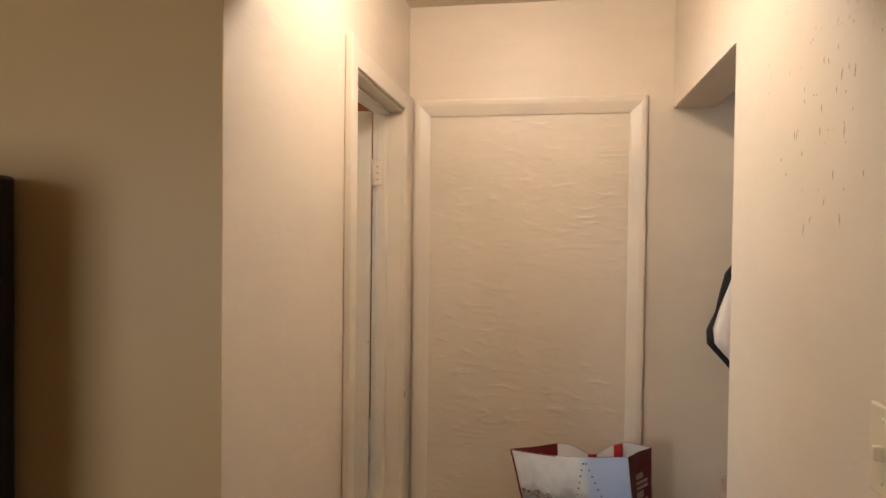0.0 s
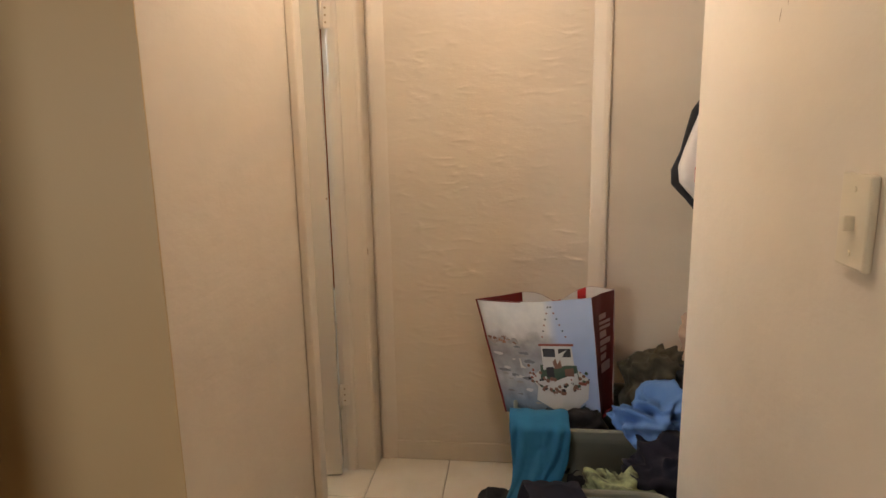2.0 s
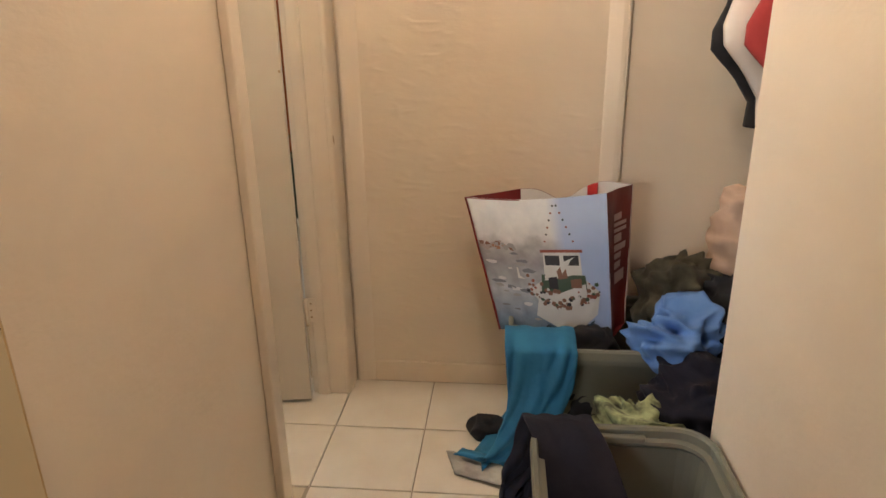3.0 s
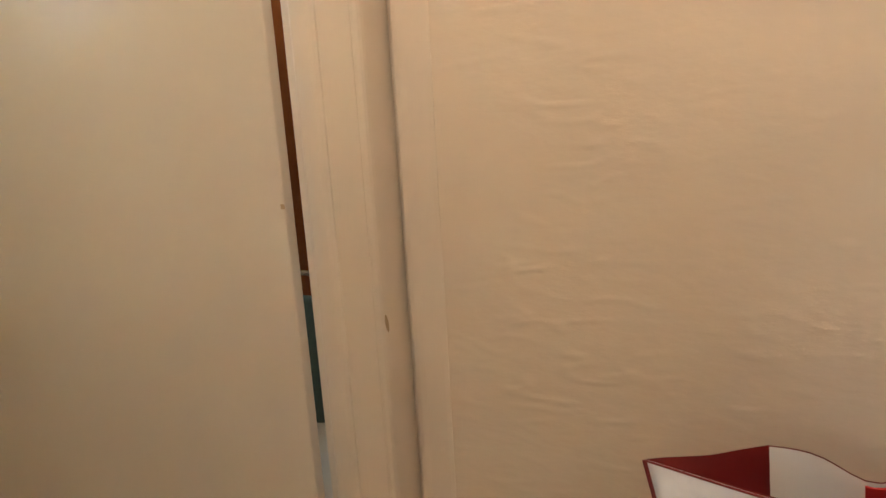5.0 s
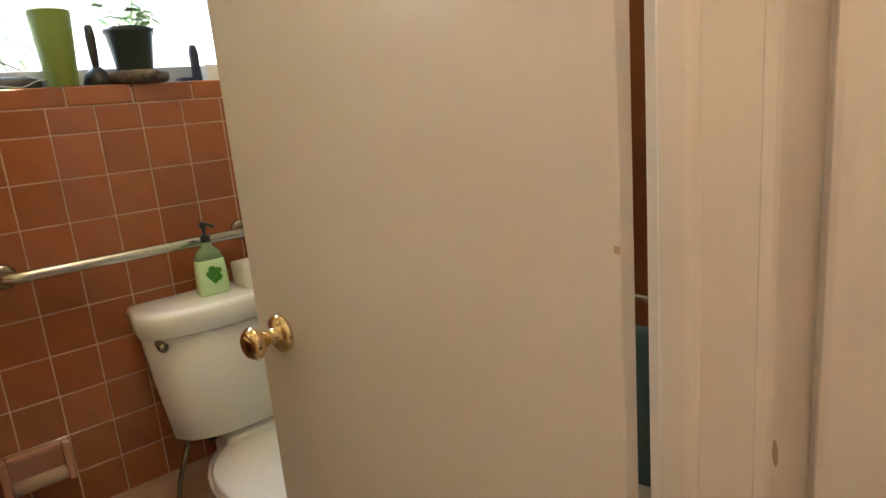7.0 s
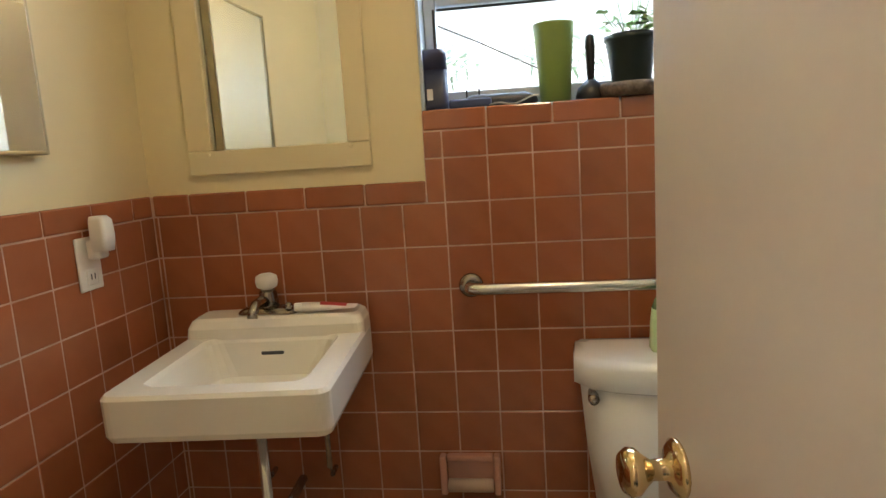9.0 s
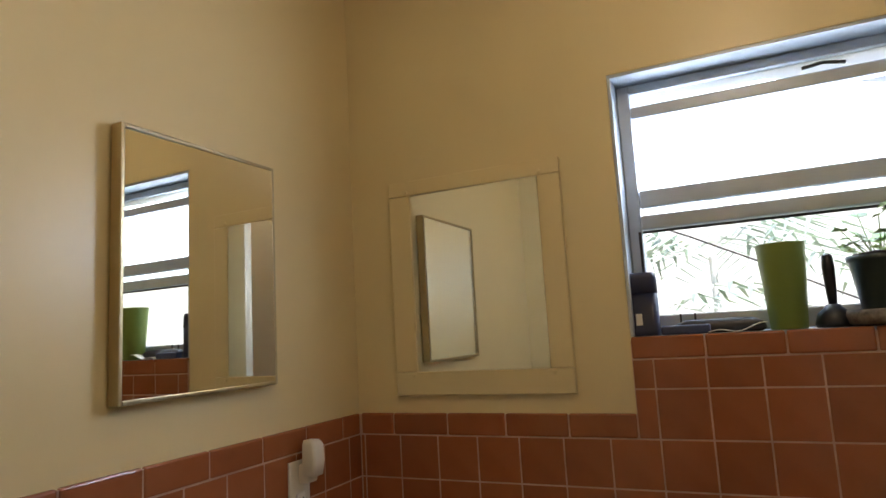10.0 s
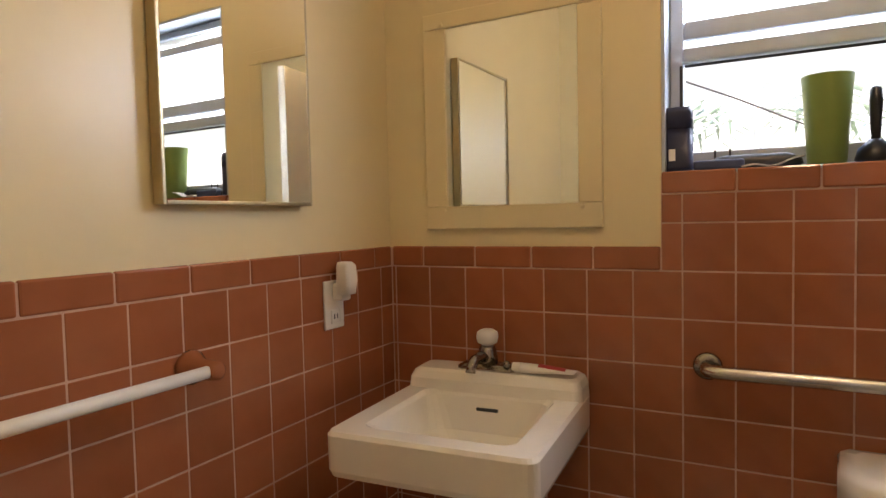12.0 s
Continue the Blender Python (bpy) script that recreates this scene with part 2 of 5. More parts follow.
def sheet(fn, nu, nv, thick=0.004):
    """A cloth-like sheet from fn(u, v), with thickness."""
    bm = bmesh.new()
    g = [[bm.verts.new(fn(i / nu, j / nv)) for j in range(nv + 1)] for i in range(nu + 1)]
    for i in range(nu):
        for j in range(nv):
            bm.faces.new((g[i][j], g[i + 1][j], g[i + 1][j + 1], g[i][j + 1]))
    bmesh.ops.recalc_face_normals(bm, faces=bm.faces[:])
    bmesh.ops.solidify(bm, geom=bm.faces[:], thickness=thick)
    return bm


def nz(x, y, z=0.0, s=1.0):
    return noise.noise(Vector((x * s, y * s, z * s)))


def heap(cx, cy, z0, rx, ry, h, seed, folds=0.03, lean=(0, 0)):
    """A crumpled heap of cloth with a flat underside."""
    bm = bmesh.new()
    rings, nseg = 34, 84
    levels = []
    for j in range(rings):
        f = j / (rings - 1)
        rad = math.cos(f * math.pi / 2) ** 0.55 if j < rings - 1 else 0.03
        zz = z0 + h * math.sin(f * math.pi / 2)
        ring = []
        for i in range(nseg):
            a = 2 * math.pi * i / nseg
            d = 1 + 0.30 * nz(math.cos(a) * 1.4, math.sin(a) * 1.4, seed + f)
            x, y = cx + lean[0] * f + rx * rad * d * math.cos(a), cy + lean[1] * f + ry * rad * d * math.sin(a)
            sw_ = nz(x * 5, y * 5, zz * 5 + seed)
            ridge = (1 - abs(nz(x * 11 + y * 7 + sw_, y * 8 + zz * 5, zz * 13 + seed)) * 1.8) - 0.5
            ridge += 0.55 * (1 - abs(nz(x * 26 + 2 * sw_, y * 22, zz * 30 + seed)) * 2)
            k = folds * ridge * min(1, f * 4)
            ring.append((x + k * math.cos(a), y + k * math.sin(a), max(z0, zz + k * 1.2 * f)))
        levels.append(ring)
    return loft(levels, bm=bm)


def struct(name, bm, material, label, category):
    return tagged(part(name, bm, material), label, category, kind="structure")


# ---- main numbers ----
HX = 1.036          # hall width
HZ = 2.49           # hall ceiling
SOFFIT = 2.086
YH0, YH1 = -1.494, -1.335   # header wall
BX, BY = -1.517, -1.392     # window wall and mirror wall of the bathroom
BZ = 2.44
PX, PY = BX - 0.006, BY - 0.006     # painted faces behind the tiles
DY0, DY1 = -0.775, -0.102   # bathroom doorway
DZ = 2.058
NY = 1.25                   # north end of the bathroom

# ---- structure: hall and front room ----
struct("ground", box(-60, 40, -50, 50, -0.30, -0.12), GRASS, "patchy garden ground round the house", "ground")
bm = box(-2.6, HX + 0.1, -4.6, -1.4385, -0.10, -0.006)
box(0.0, 1.9, -1.438, -0.001, -0.10, -0.006, bm=bm)
struct("floor", bm, FLOOR_GROUT, "grout bed under pale floor tiles", "floor")
struct("bathroom_floor", box(BX, -0.001, BY, NY, -0.09, -0.008), VINYL, "plain beige bathroom floor", "floor")
struct("ceiling", box(-0.12, 1.9, YH1, 0.12, HZ, HZ + 0.1), PAINT_CEIL, "cream painted hall ceiling", "ceiling")
struct("room_ceiling", box(-2.6, HX + 0.1, -4.6, YH0, HZ, HZ + 0.1), PAINT_SHADED, "cream painted room ceiling, toned tan for shade", "ceiling")
struct("bathroom_ceiling", box(PX - 0.2, -0.121, PY - 0.039, NY, BZ, BZ + 0.1), PAINT_BATH, "yellow painted bathroom ceiling", "ceiling")

bm = box(-0.12, 0, YH0 + 0.0035, DY0, -0.1, HZ)
box(-0.12, 0, DY1, 0.0, -0.1, HZ, bm=bm)
box(-0.12, 0, DY0, DY1, DZ, HZ, bm=bm)
struct("wall_west", bm, PAINT_HALL, "cream painted hall wall with a doorway", "wall")
struct("wall_north", box(-0.12, 1.9, 0.0, 0.12, -0.1, HZ), PAINT_HALL, "lumpy cream painted wall at the hall's end", "wall")
bm = box(HX, HX + 0.145, -4.6, -0.826, -0.1, HZ)
box(HX, HX + 0.145, -0.826, 0.0, 2.06, HZ, bm=bm)
struct("wall_east", bm, PAINT_HALL, "rough cream painted wall with a closet opening", "wall")
bm = box(-2.6, -0.1205, YH0, -1.4385, -0.1, HZ)
box(-0.1205, 0.0, YH0, YH0 + 0.003, -0.1, HZ, bm=bm)
box(0.0005, HX - 0.0005, YH0, YH1, SOFFIT, HZ - 0.0005, bm=bm)
struct("wall_room_north", bm, PAINT_SHADED, "cream painted room wall above the hall opening, toned tan for shade", "wall")
struct("wall_room_west", box(-2.7, -2.6, -4.6, YH0, -0.1, HZ), PAINT_SHADED, "cream painted plain room wall, toned tan for shade", "wall")
bm = box(-2.7, -2.35, -4.7, -4.6, -0.1, HZ)
box(-1.15, HX + 0.1, -4.7, -4.6, -0.1, HZ, bm=bm)
box(-2.35, -1.15, -4.7, -4.6, -0.1, 0.85, bm=bm)
box(-2.35, -1.15, -4.7, -4.6, 2.15, HZ, bm=bm)
struct("wall_room_south", bm, PAINT_SHADED, "cream painted room wall with a window opening, toned tan for shade", "wall")
bm = box(1.8, 1.9, -1.6, 0.0, -0.1, HZ)
box(HX + 0.145, 1.9, -1.7, -1.6, -0.1, HZ, bm=bm)
struct("wall_closet", bm, PAINT_CLOSET, "beige painted closet wall", "wall")


def sweep_profile(prof, line_axis, a, b, origin):
    """Extrude a 2D profile of (u, w) along one axis from a to b."""
    rings = []
    for s in (a, b):
        ring = []
        for u, w in prof:
            p = {"z": (origin[0] + u, origin[1] + w, s), "x": (s, origin[1] + u, origin[2] + w), "y": (origin[0] + u, s, origin[2] + w)}[line_axis]
            ring.append(p)
        rings.append(ring)
    return loft(rings)


# blocked-up doorway frame on the end wall
fr = tagged(empty("blocked_doorway_frame", (0, 0, 0)), "cream moulded frame of a sealed doorway, painted over", "door frame", kind="structure")
PROF = [(0, 0.001), (0, -0.014), (0.004, -0.018), (0.012, -0.019), (0.024, -0.018), (0.044, -0.013), (0.058, -0.009), (0.066, -0.006), (0.066, 0.001)]
TOPZ = 2.110
part("side_trim", loft([[(0.024 + u, w, 0.0) for u, w in PROF], [(0.024 + u, w, TOPZ - u) for u, w in PROF]]), TRIM, fr)
part("side_trim", loft([[(0.940 - u, w, 0.0) for u, w in PROF], [(0.940 - u, w, TOPZ - u) for u, w in PROF]]), TRIM, fr)
part("head_trim", loft([[(0.0245 + u, w, TOPZ + 0.0005 - u) for u, w in PROF], [(0.9395 - u, w, TOPZ + 0.0005 - u) for u, w in PROF]]), TRIM, fr)
part("kick_board", box(0.091, 0.873, -0.012, 0.0, 0.0, 0.082, 0.003), PAINT_HALL, fr)


def plaster(x, z):
    """Height of the uneven plaster: ridges lying nearly level, in patches."""
    wx, wz = x + 0.03 * nz(x * 6, z * 6, 2.0), z + 0.018 * nz(x * 7, z * 5, 8.0)
    patch = min(1.0, max(0.0, nz(x * 3.1, z * 3.7, 5.0) * 1.8 + 0.5))
    ridge = max(0.0, 1 - abs(nz(wx * 8 + 3, wz * 30, 1.0)) * 7) * max(0.0, nz(wx * 11, wz * 17, 6.0) + 0.12)
    small = max(0.0, nz(wx * 17, wz * 60, 3.0) - 0.28)
    patch = 0.35 + 0.65 * patch
    return 0.0030 * patch * ridge + 0.0030 * patch * small + 0.0012 * nz(x * 5, z * 9, 4.0)


pan = bmesh.new()
NX_, NZ_ = 110, 460
grid = [[pan.verts.new((0.0885 + 0.787 * i / NX_, -0.0045 - plaster(0.774 * i / NX_, 1.957 * j / NZ_), 0.083 + 1.957 * j / NZ_)) for j in range(NZ_ + 1)] for i in range(NX_ + 1)]
for i in range(NX_):
    for j in range(NZ_):
        pan.faces.new((grid[i][j], grid[i + 1][j], grid[i + 1][j + 1], grid[i][j + 1]))
part("panel", pan, PAINT_HALL, fr, smooth=True)

# scars on the east wall
random.seed(9)
for tone, count in ((PAINT_HALL, 80), (mat("dirty_plaster", (0.42, 0.33, 0.24), 0.7, scale=40), 40)):
    bmx = bmesh.new()
    for k in range(count):
        if tone == PAINT_HALL:
            y, z = random.gauss(-1.44, 0.13), random.gauss(2.00, 0.13)
            s, ln, lean = random.uniform(0.002, 0.006), random.uniform(1.0, 2.2), random.uniform(-0.8, 0.8)
        else:
            y, z = random.gauss(-1.36, 0.09), random.gauss(1.76, 0.09)
            s, ln, lean = random.uniform(0.0006, 0.0018), random.uniform(2.0, 9.0), random.uniform(-0.5, 0.3)
        c = bmx.verts.new((HX - (0.0016 if tone == PAINT_HALL else 0.0012), y, z))
        ring = []
        for a in [i * math.pi / 3 for i in range(6)]:
            v = ln * s * math.sin(a)
            ring.append(bmx.verts.new((HX + 0.0002, y + s * math.cos(a) * random.uniform(0.6, 1.2) + lean * v, z + v)))
        for i in range(6):
            bmx.faces.new((c, ring[i], ring[(i + 1) % 6]))
    o = tagged(part("plaster_scars", bmx, tone, smooth=tone != PAINT_HALL), "small plaster scars and scuffs on the cream wall", "plaster", kind="stuff")

# hall lamp
lampo = tagged(empty("ceiling_lamp", (0.44, -1.08, HZ)), "small bare-bulb ceiling lamp in the hall", "lamp")
part("lamp_base", lathe([(0.06, -0.002), (0.06, -0.02), (0.025, -0.035), (0.022, -0.06)], at=(0, 0, 0)), WHITE_PL, lampo, smooth=True)

# light switch
sw = tagged(empty("light_switch", (HX, -1.605, 1.275)), "ivory toggle light switch plate on the cream wall", "light switch")
part("switch_plate", box(-0.012, 0, -0.037, 0.037, -0.062, 0.062, 0.004), IVORY_PL, sw)
part("toggle", box(-0.024, -0.010, -0.005, 0.005, -0.012, 0.008, 0.002), IVORY_PL, sw)
for dz in (-0.042, 0.042):
    part("screw", lathe([(0.004, -0.0135), (0.004, -0.011)], 8, "X", (0, 0, dz)), IVORY_PL, sw)

# dark upright cabinet beside the hall opening
tv = tagged(empty("black_cabinet", (-0.62, -1.66, 0)), "tall matt black cabinet against the shade-toned wall", "cabinet")
part("body", box(-0.22, 0.225, -0.14, 0.14, 0.0, 1.66, 0.008), BLACK, tv)

# ---- bathroom shell ----
WY0, WY1, WZ0, WZ1 = -0.681, 0.13, 1.423, 2.033    # window opening
bm = box(PX - 0.2, PX, PY - 0.039, WY0, -0.1, BZ)
box(PX - 0.2, PX, WY1, NY, -0.1, BZ, bm=bm)
box(PX - 0.2, PX, WY0, WY1, -0.1, WZ0 - 0.012, bm=bm)
box(PX - 0.2, PX, WY0, WY1, WZ1, BZ, bm=bm)
wall_win = struct("wall_window", bm, PAINT_BATH, "yellow painted bathroom wall with terracotta tile wainscot and window", "wall")
wall_mir = struct("wall_mirror", box(PX, -0.121, PY - 0.039, PY, -0.1, BZ), PAINT_BATH, "yellow painted bathroom wall with terracotta tile wainscot", "wall")
bm = box(-0.124, -0.1205, PY, DY0 - 0.03, -0.1, BZ)
box(-0.124, -0.1205, DY1 + 0.001, 0.12, -0.1, BZ, bm=bm)
box(-0.124, -0.02, 0.121, NY, -0.1, BZ, bm=bm)
box(-0.124, -0.1205, DY0 - 0.03, DY1 + 0.001, DZ + 0.03, BZ, bm=bm)
struct("wall_bath_east", bm, PAINT_BATH, "yellow painted bathroom wall round the doorway", "wall")
struct("wall_bath_north", box(PX - 0.2, -0.12, NY, NY + 0.1, -0.1, BZ), TILE, "dark terracotta tiled wall behind the tub", "wall")

# ---- bathroom door, casing and leaf ----
dc = tagged(empty("door_frame", (0, 0, 0)), "cream painted moulded casing of the bathroom doorway", "door frame", kind="structure")
# rounded casing board on the hinge side, running into the corner
CP = [(0.0008, 0.001), (0.0008, -0.1135), (0.006, -0.1135), (0.011, -0.111), (0.0145, -0.106), (0.016, -0.098), (0.0165, -0.040), (0.0175, -0.010), (0.0165, -0.004), (0.013, 0.001)]
part("side_casing", sweep_profile(CP, "z", 0.0, 2.118, (0, -0.001, 0)), TRIM, dc)
part("side_casing", box(0.001, 0.024, DY0 - 0.050, DY0 + 0.004, 0.0, 2.128, 0.004), TRIM, dc)
part("head_casing", box(0.0012, 0.013, DY0 + 0.007, DY1 - 0.001, DZ - 0.004, 2.118, 0.004), TRIM, dc)
part("hinge_jamb", box(-0.120, 0.000, DY1 - 0.012, DY1 - 0.0005, 0.0, DZ - 0.012, 0.002), TRIM, dc)
part("latch_jamb", box(-0.125, 0.000, DY0 + 0.0005, DY0 + 0.012, 0.0, DZ - 0.012, 0.002), TRIM, dc)
part("head_jamb", box(-0.125, 0.000, DY0 + 0.0005, DY1 - 0.0005, DZ - 0.012, DZ - 0.0005, 0.002), TRIM, dc)
STOP = [(0.0, 0.0), (0.0, -0.008), (0.004, -0.011), (0.032, -0.011), (0.038, -0.009), (0.043, -0.004), (0.044, 0.0)]
part("door_stop", sweep_profile(STOP, "z", 0.0, DZ - 0.026, (-0.102, DY1 - 0.0122, 0)), TRIM, dc)
part("head_stop", box(-0.085, -0.050, DY0 + 0.013, DY1 - 0.018, DZ - 0.024, DZ - 0.0125, 0.002), TRIM, dc)
# paint chip
chip = lathe([(0.0012, 0), (0.006, 0.0004), (0.007, 0.001)], 7, "X")
for v in chip.verts:
    v.co.z *= 2.6
    v.co.y += v.co.z * -0.25
o = part("paint_chip", chip, SCUFF, dc)
o.location = (0.0160, -0.103, 0.928)

DOOR_W = 0.685
dr = tagged(empty("door_1", (-0.105, -0.178, 0.012)), "flush cream bathroom door standing open, brass knob", "door", kind="structure")
dr.rotation_euler = (0, 0, radians(180 + 9.8))
# local x along the leaf from the hinge, local -y/+y the faces
part("leaf", box(0.005, DOOR_W, -0.036, 0.0, 0.0, 2.024, 0.003), DOOR, dr)
for z in (0.335, 1.79):
    hg = part("hinge", lathe([(0.007, z - 0.05), (0.007, z + 0.05)], 12, at=(-0.004, -0.012, 0)), TRIM, dr, smooth=True)
    part("hinge_plate", box(-0.036, -0.0005, -0.030, -0.026, z - 0.045, z + 0.045, 0.001, 1), TRIM, hg)
    for dz in (-0.025, 0.0, 0.025):
        part("hinge_screw", lathe([(0.004, -0.0255), (0.003, -0.0245)], 8, "Y", (-0.018, 0, z + dz)), SCUFF, hg)
kx, kz = DOOR_W - 0.065, 0.937
ROSE = [(0.034, 0.0), (0.034, 0.004), (0.026, 0.010), (0.013, 0.014), (0.012, 0.032), (0.018, 0.040), (0.027, 0.050), (0.028, 0.058), (0.022, 0.066), (0.010, 0.068)]
for side in (1, -1):
    kb = part("door_knob", lathe([(r, (h if side > 0 else -0.036 - h)) for r, h in ROSE], 24, "Y", (kx, 0, kz)), BRASS, dr, "round polished brass knob", smooth=True)
lt = part("latch_plate", box(DOOR_W, DOOR_W + 0.001, -0.030, -0.006, kz - 0.03, kz + 0.03), BRASS, dr)
part("edge_chip", box(0.0055, 0.012, 0.0, 0.001, 1.128, 1.136), SCUFF, dr)

# ---- window ----
win = tagged(empty("window_1", (0, 0, 0)), "awning window with frosted upper panes in pale metal frame", "window", kind="structure")
FX = PX - 0.085
part("reveal_head", box(PX - 0.2, PX - 0.002, WY0 + 0.001, WY1 - 0.001, WZ1 - 0.008, WZ1 - 0.001), ALU, win)
part("reveal_side", box(PX - 0.2, PX - 0.002, WY0 + 0.001, WY0 + 0.008, WZ0 + 0.001, WZ1 - 0.009), ALU, win)
part("reveal_side", box(PX - 0.2, PX - 0.002, WY1 - 0.008, WY1 - 0.001, WZ0 + 0.001, WZ1 - 0.009), ALU, win)
part("frame_side", box(FX - 0.03, FX + 0.012, WY0 + 0.009, WY0 + 0.038, WZ0 + 0.002, WZ1 - 0.010, 0.003), ALU, win)
part("frame_side", box(FX - 0.03, FX + 0.012, WY1 - 0.038, WY1 - 0.009, WZ0 + 0.002, WZ1 - 0.010, 0.003), ALU, win)
part("frame_head", box(FX - 0.03, FX + 0.012, WY0 + 0.0385, WY1 - 0.0385, 2.000, WZ1 - 0.010, 0.003), ALU, win)
part("frame_sill", box(FX - 0.03, FX + 0.012, WY0 + 0.0385, WY1 - 0.0385, WZ0 + 0.002, 1.468, 0.003), ALU, win)
part("sash_rail", box(FX - 0.012, FX + 0.022, WY0 + 0.039, WY1 - 0.039, 1.936, 1.966, 0.004), ALU, win)
part("sash_rail", box(FX - 0.022, FX + 0.008, WY0 + 0.039, WY1 - 0.039, 1.722, 1.764, 0.004), ALU, win)
part("sash_rail", box(FX - 0.012, FX + 0.026, WY0 + 0.039, WY1 - 0.039, 1.667, 1.701, 0.004), ALU, win)
part("gasket", box(FX + 0.0125, FX + 0.016, WY0 + 0.030, WY0 + 0.036, 1.47, 1.664), DARK, win)
part("gasket", box(FX + 0.008, FX + 0.011, WY0 + 0.040, WY1 - 0.040, 1.660, 1.666), DARK, win)
part("latch", tube([(FX + 0.03, -0.28, 1.975), (FX + 0.035, -0.24, 1.978), (FX + 0.04, -0.20, 1.968)], 0.004, 8), DARK, win)
for nm, z0, z1, m in (("frosted_pane", 1.966, 2.000, FROST), ("frosted_pane", 1.764, 1.936, FROST), ("frosted_pane", 1.701, 1.722, FROST), ("clear_pane", 1.468, 1.667, CLEAR)):
    pane = part(nm, box(FX - 0.009, FX - 0.005, WY0 + 0.0385, WY1 - 0.0385, z0, z1), m, win)
    pane.visible_shadow = False

# ---- outside the window: added white backdrop and palms ----
# House is added: its sunlit white gives the overexposed view beyond the palms.
house = tagged(empty("glare_backdrop", (-6.6, 0, -0.12)), "added white house front standing in for the overexposed view", "house")
part("wall", box(-0.3, 0.0, -8, 8, 0, 3.3), STUCCO, house)
part("roof", box(-0.8, 0.35, -8.3, 8.3, 3.305, 3.45, 0.02), STUCCO, house)


def palm(name, x, y, z, n, length, seed):
    random.seed(seed)
    th = tagged(empty(name, (x, y, -0.12)), "sunlit palm with narrow drooping fronds", "tree")
    part("trunk", loft([[(0.035 * s * math.cos(a), 0.035 * s * math.sin(a), h) for a in [i * math.pi / 5 for i in range(10)]] for h, s in ((0, 1.3), (0.3, 1), (z * 0.6, 0.9), (z + 0.12, 0.8))]), STUCCO, th)
    bm = bmesh.new()
    for k in range(n):
        a = k * 2.4 + random.uniform(-0.3, 0.3)
        lift = random.uniform(0.2, 1.0)
        L = length * random.uniform(0.7, 1.1)
        prev = None
        for s in range(9):
            f = s / 8
            rr = L * f
            h = z + 0.12 + L * (lift * f - (0.5 + lift * 0.5) * f * f)
            c = Vector((rr * math.cos(a), rr * math.sin(a), h))
            side = Vector((-math.sin(a), math.cos(a), 0))
            if s > 1:
                ln = 0.35 * math.sin(math.pi * min(1, f * 0.9)) * length
                for sg in (1, -1):
                    tip = c + side * sg * ln * 0.8 + Vector((math.cos(a), math.sin(a), 0)) * ln * 0.5 + Vector((0, 0, -0.4 * ln * random.uniform(0.4, 1.3)))
                    w = Vector((math.cos(a), math.sin(a), 0)) * 0.02
                    bm.faces.new([bm.verts.new(p) for p in (c - w, c + w, tip)])
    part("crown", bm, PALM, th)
    return th


palm("palm", -4.3, -0.9, 1.45, 16, 0.95, 1)
palm("palm", -4.4, 1.0, 1.5, 18, 0.95, 2)
palm("palm", -4.6, -3.4, 1.9, 24, 1.2, 3)
palm("palm", -5.0, -0.6, 1.9, 24, 1.2, 5)

cb = tagged(empty("cable", (-3.2, 0, -0.12)), "thin dark cable strung between two posts in the garden", "cable")
part("wire", tube([(0, -2.6 + 0.28 * k, 2.93 - 0.14 * k + 0.012 * math.sin(k * 1.1)) for k in range(14)], 0.005, 6), DARK, cb)
for yy, hh in ((-2.6, 2.96), (1.04, 1.13)):
    part("post", tube([(0, yy, 0), (0, yy, hh)], 0.02, 8), DARK, cb)

# ---- bathroom fixtures ----
# recessed cabinet with mirror on the window wall
mc = tagged(empty("medicine_cabinet", (PX, -1.040, 1.580)), "recessed mirrored medicine cabinet with yellow painted frame", "medicine cabinet")
y0, y1, z0, z1 = -0.2325, 0.2325, -0.2775, 0.2775
iy0, iy1, iz0, iz1 = -0.170, 0.177, -0.219, 0.238
part("frame_rail", box(0.0005, 0.016, y0, y1, z0, iz0, 0.003), PAINT_BATH, mc)
part("frame_rail", box(0.0005, 0.016, y0, y1, iz1, z1, 0.003), PAINT_BATH, mc)
part("frame_stile", box(0.0005, 0.0155, y0, iy0, iz0 + 0.0005, iz1 - 0.0005, 0.003), PAINT_BATH, mc)
part("frame_stile", box(0.0005, 0.0155, iy1, y1, iz0 + 0.0005, iz1 - 0.0005, 0.003), PAINT_BATH, mc)
cm_ = part("mirror", box(0.004, 0.010, iy0 + 0.0005, iy1 - 0.0005, iz0 + 0.0005, iz1 - 0.0005), MIRROR, mc)
cm_.rotation_euler = (0, 0, radians(-0.9))
for yy in (iy0 - 0.008, iy1 + 0.008):
    for zz in (iz0 - 0.008, iz1 + 0.008):
        part("clip", lathe([(0.006, 0.016), (0.005, 0.019), (0.002, 0.020)], 8, "X", (0, yy, zz)), PAINT_BATH, mc)

# framed mirror on the other wall
fm = tagged(empty("framed_mirror", (-0.969, PY + 0.001, 1.604)), "wall mirror with thin aged brass edge", "mirror")
w2, h2 = 0.189, 0.234
part("backing", box(-w2 + 0.022, w2 - 0.022, 0.0, 0.0205, -h2 + 0.022, h2 - 0.022), PAINT_BATH, fm)
fm_ = part("mirror", box(-w2 + 0.004, w2 - 0.004, 0.0225, 0.027, -h2 + 0.004, h2 - 0.004), MIRROR, fm)
fm_.rotation_euler = (0, 0, radians(-1.0))
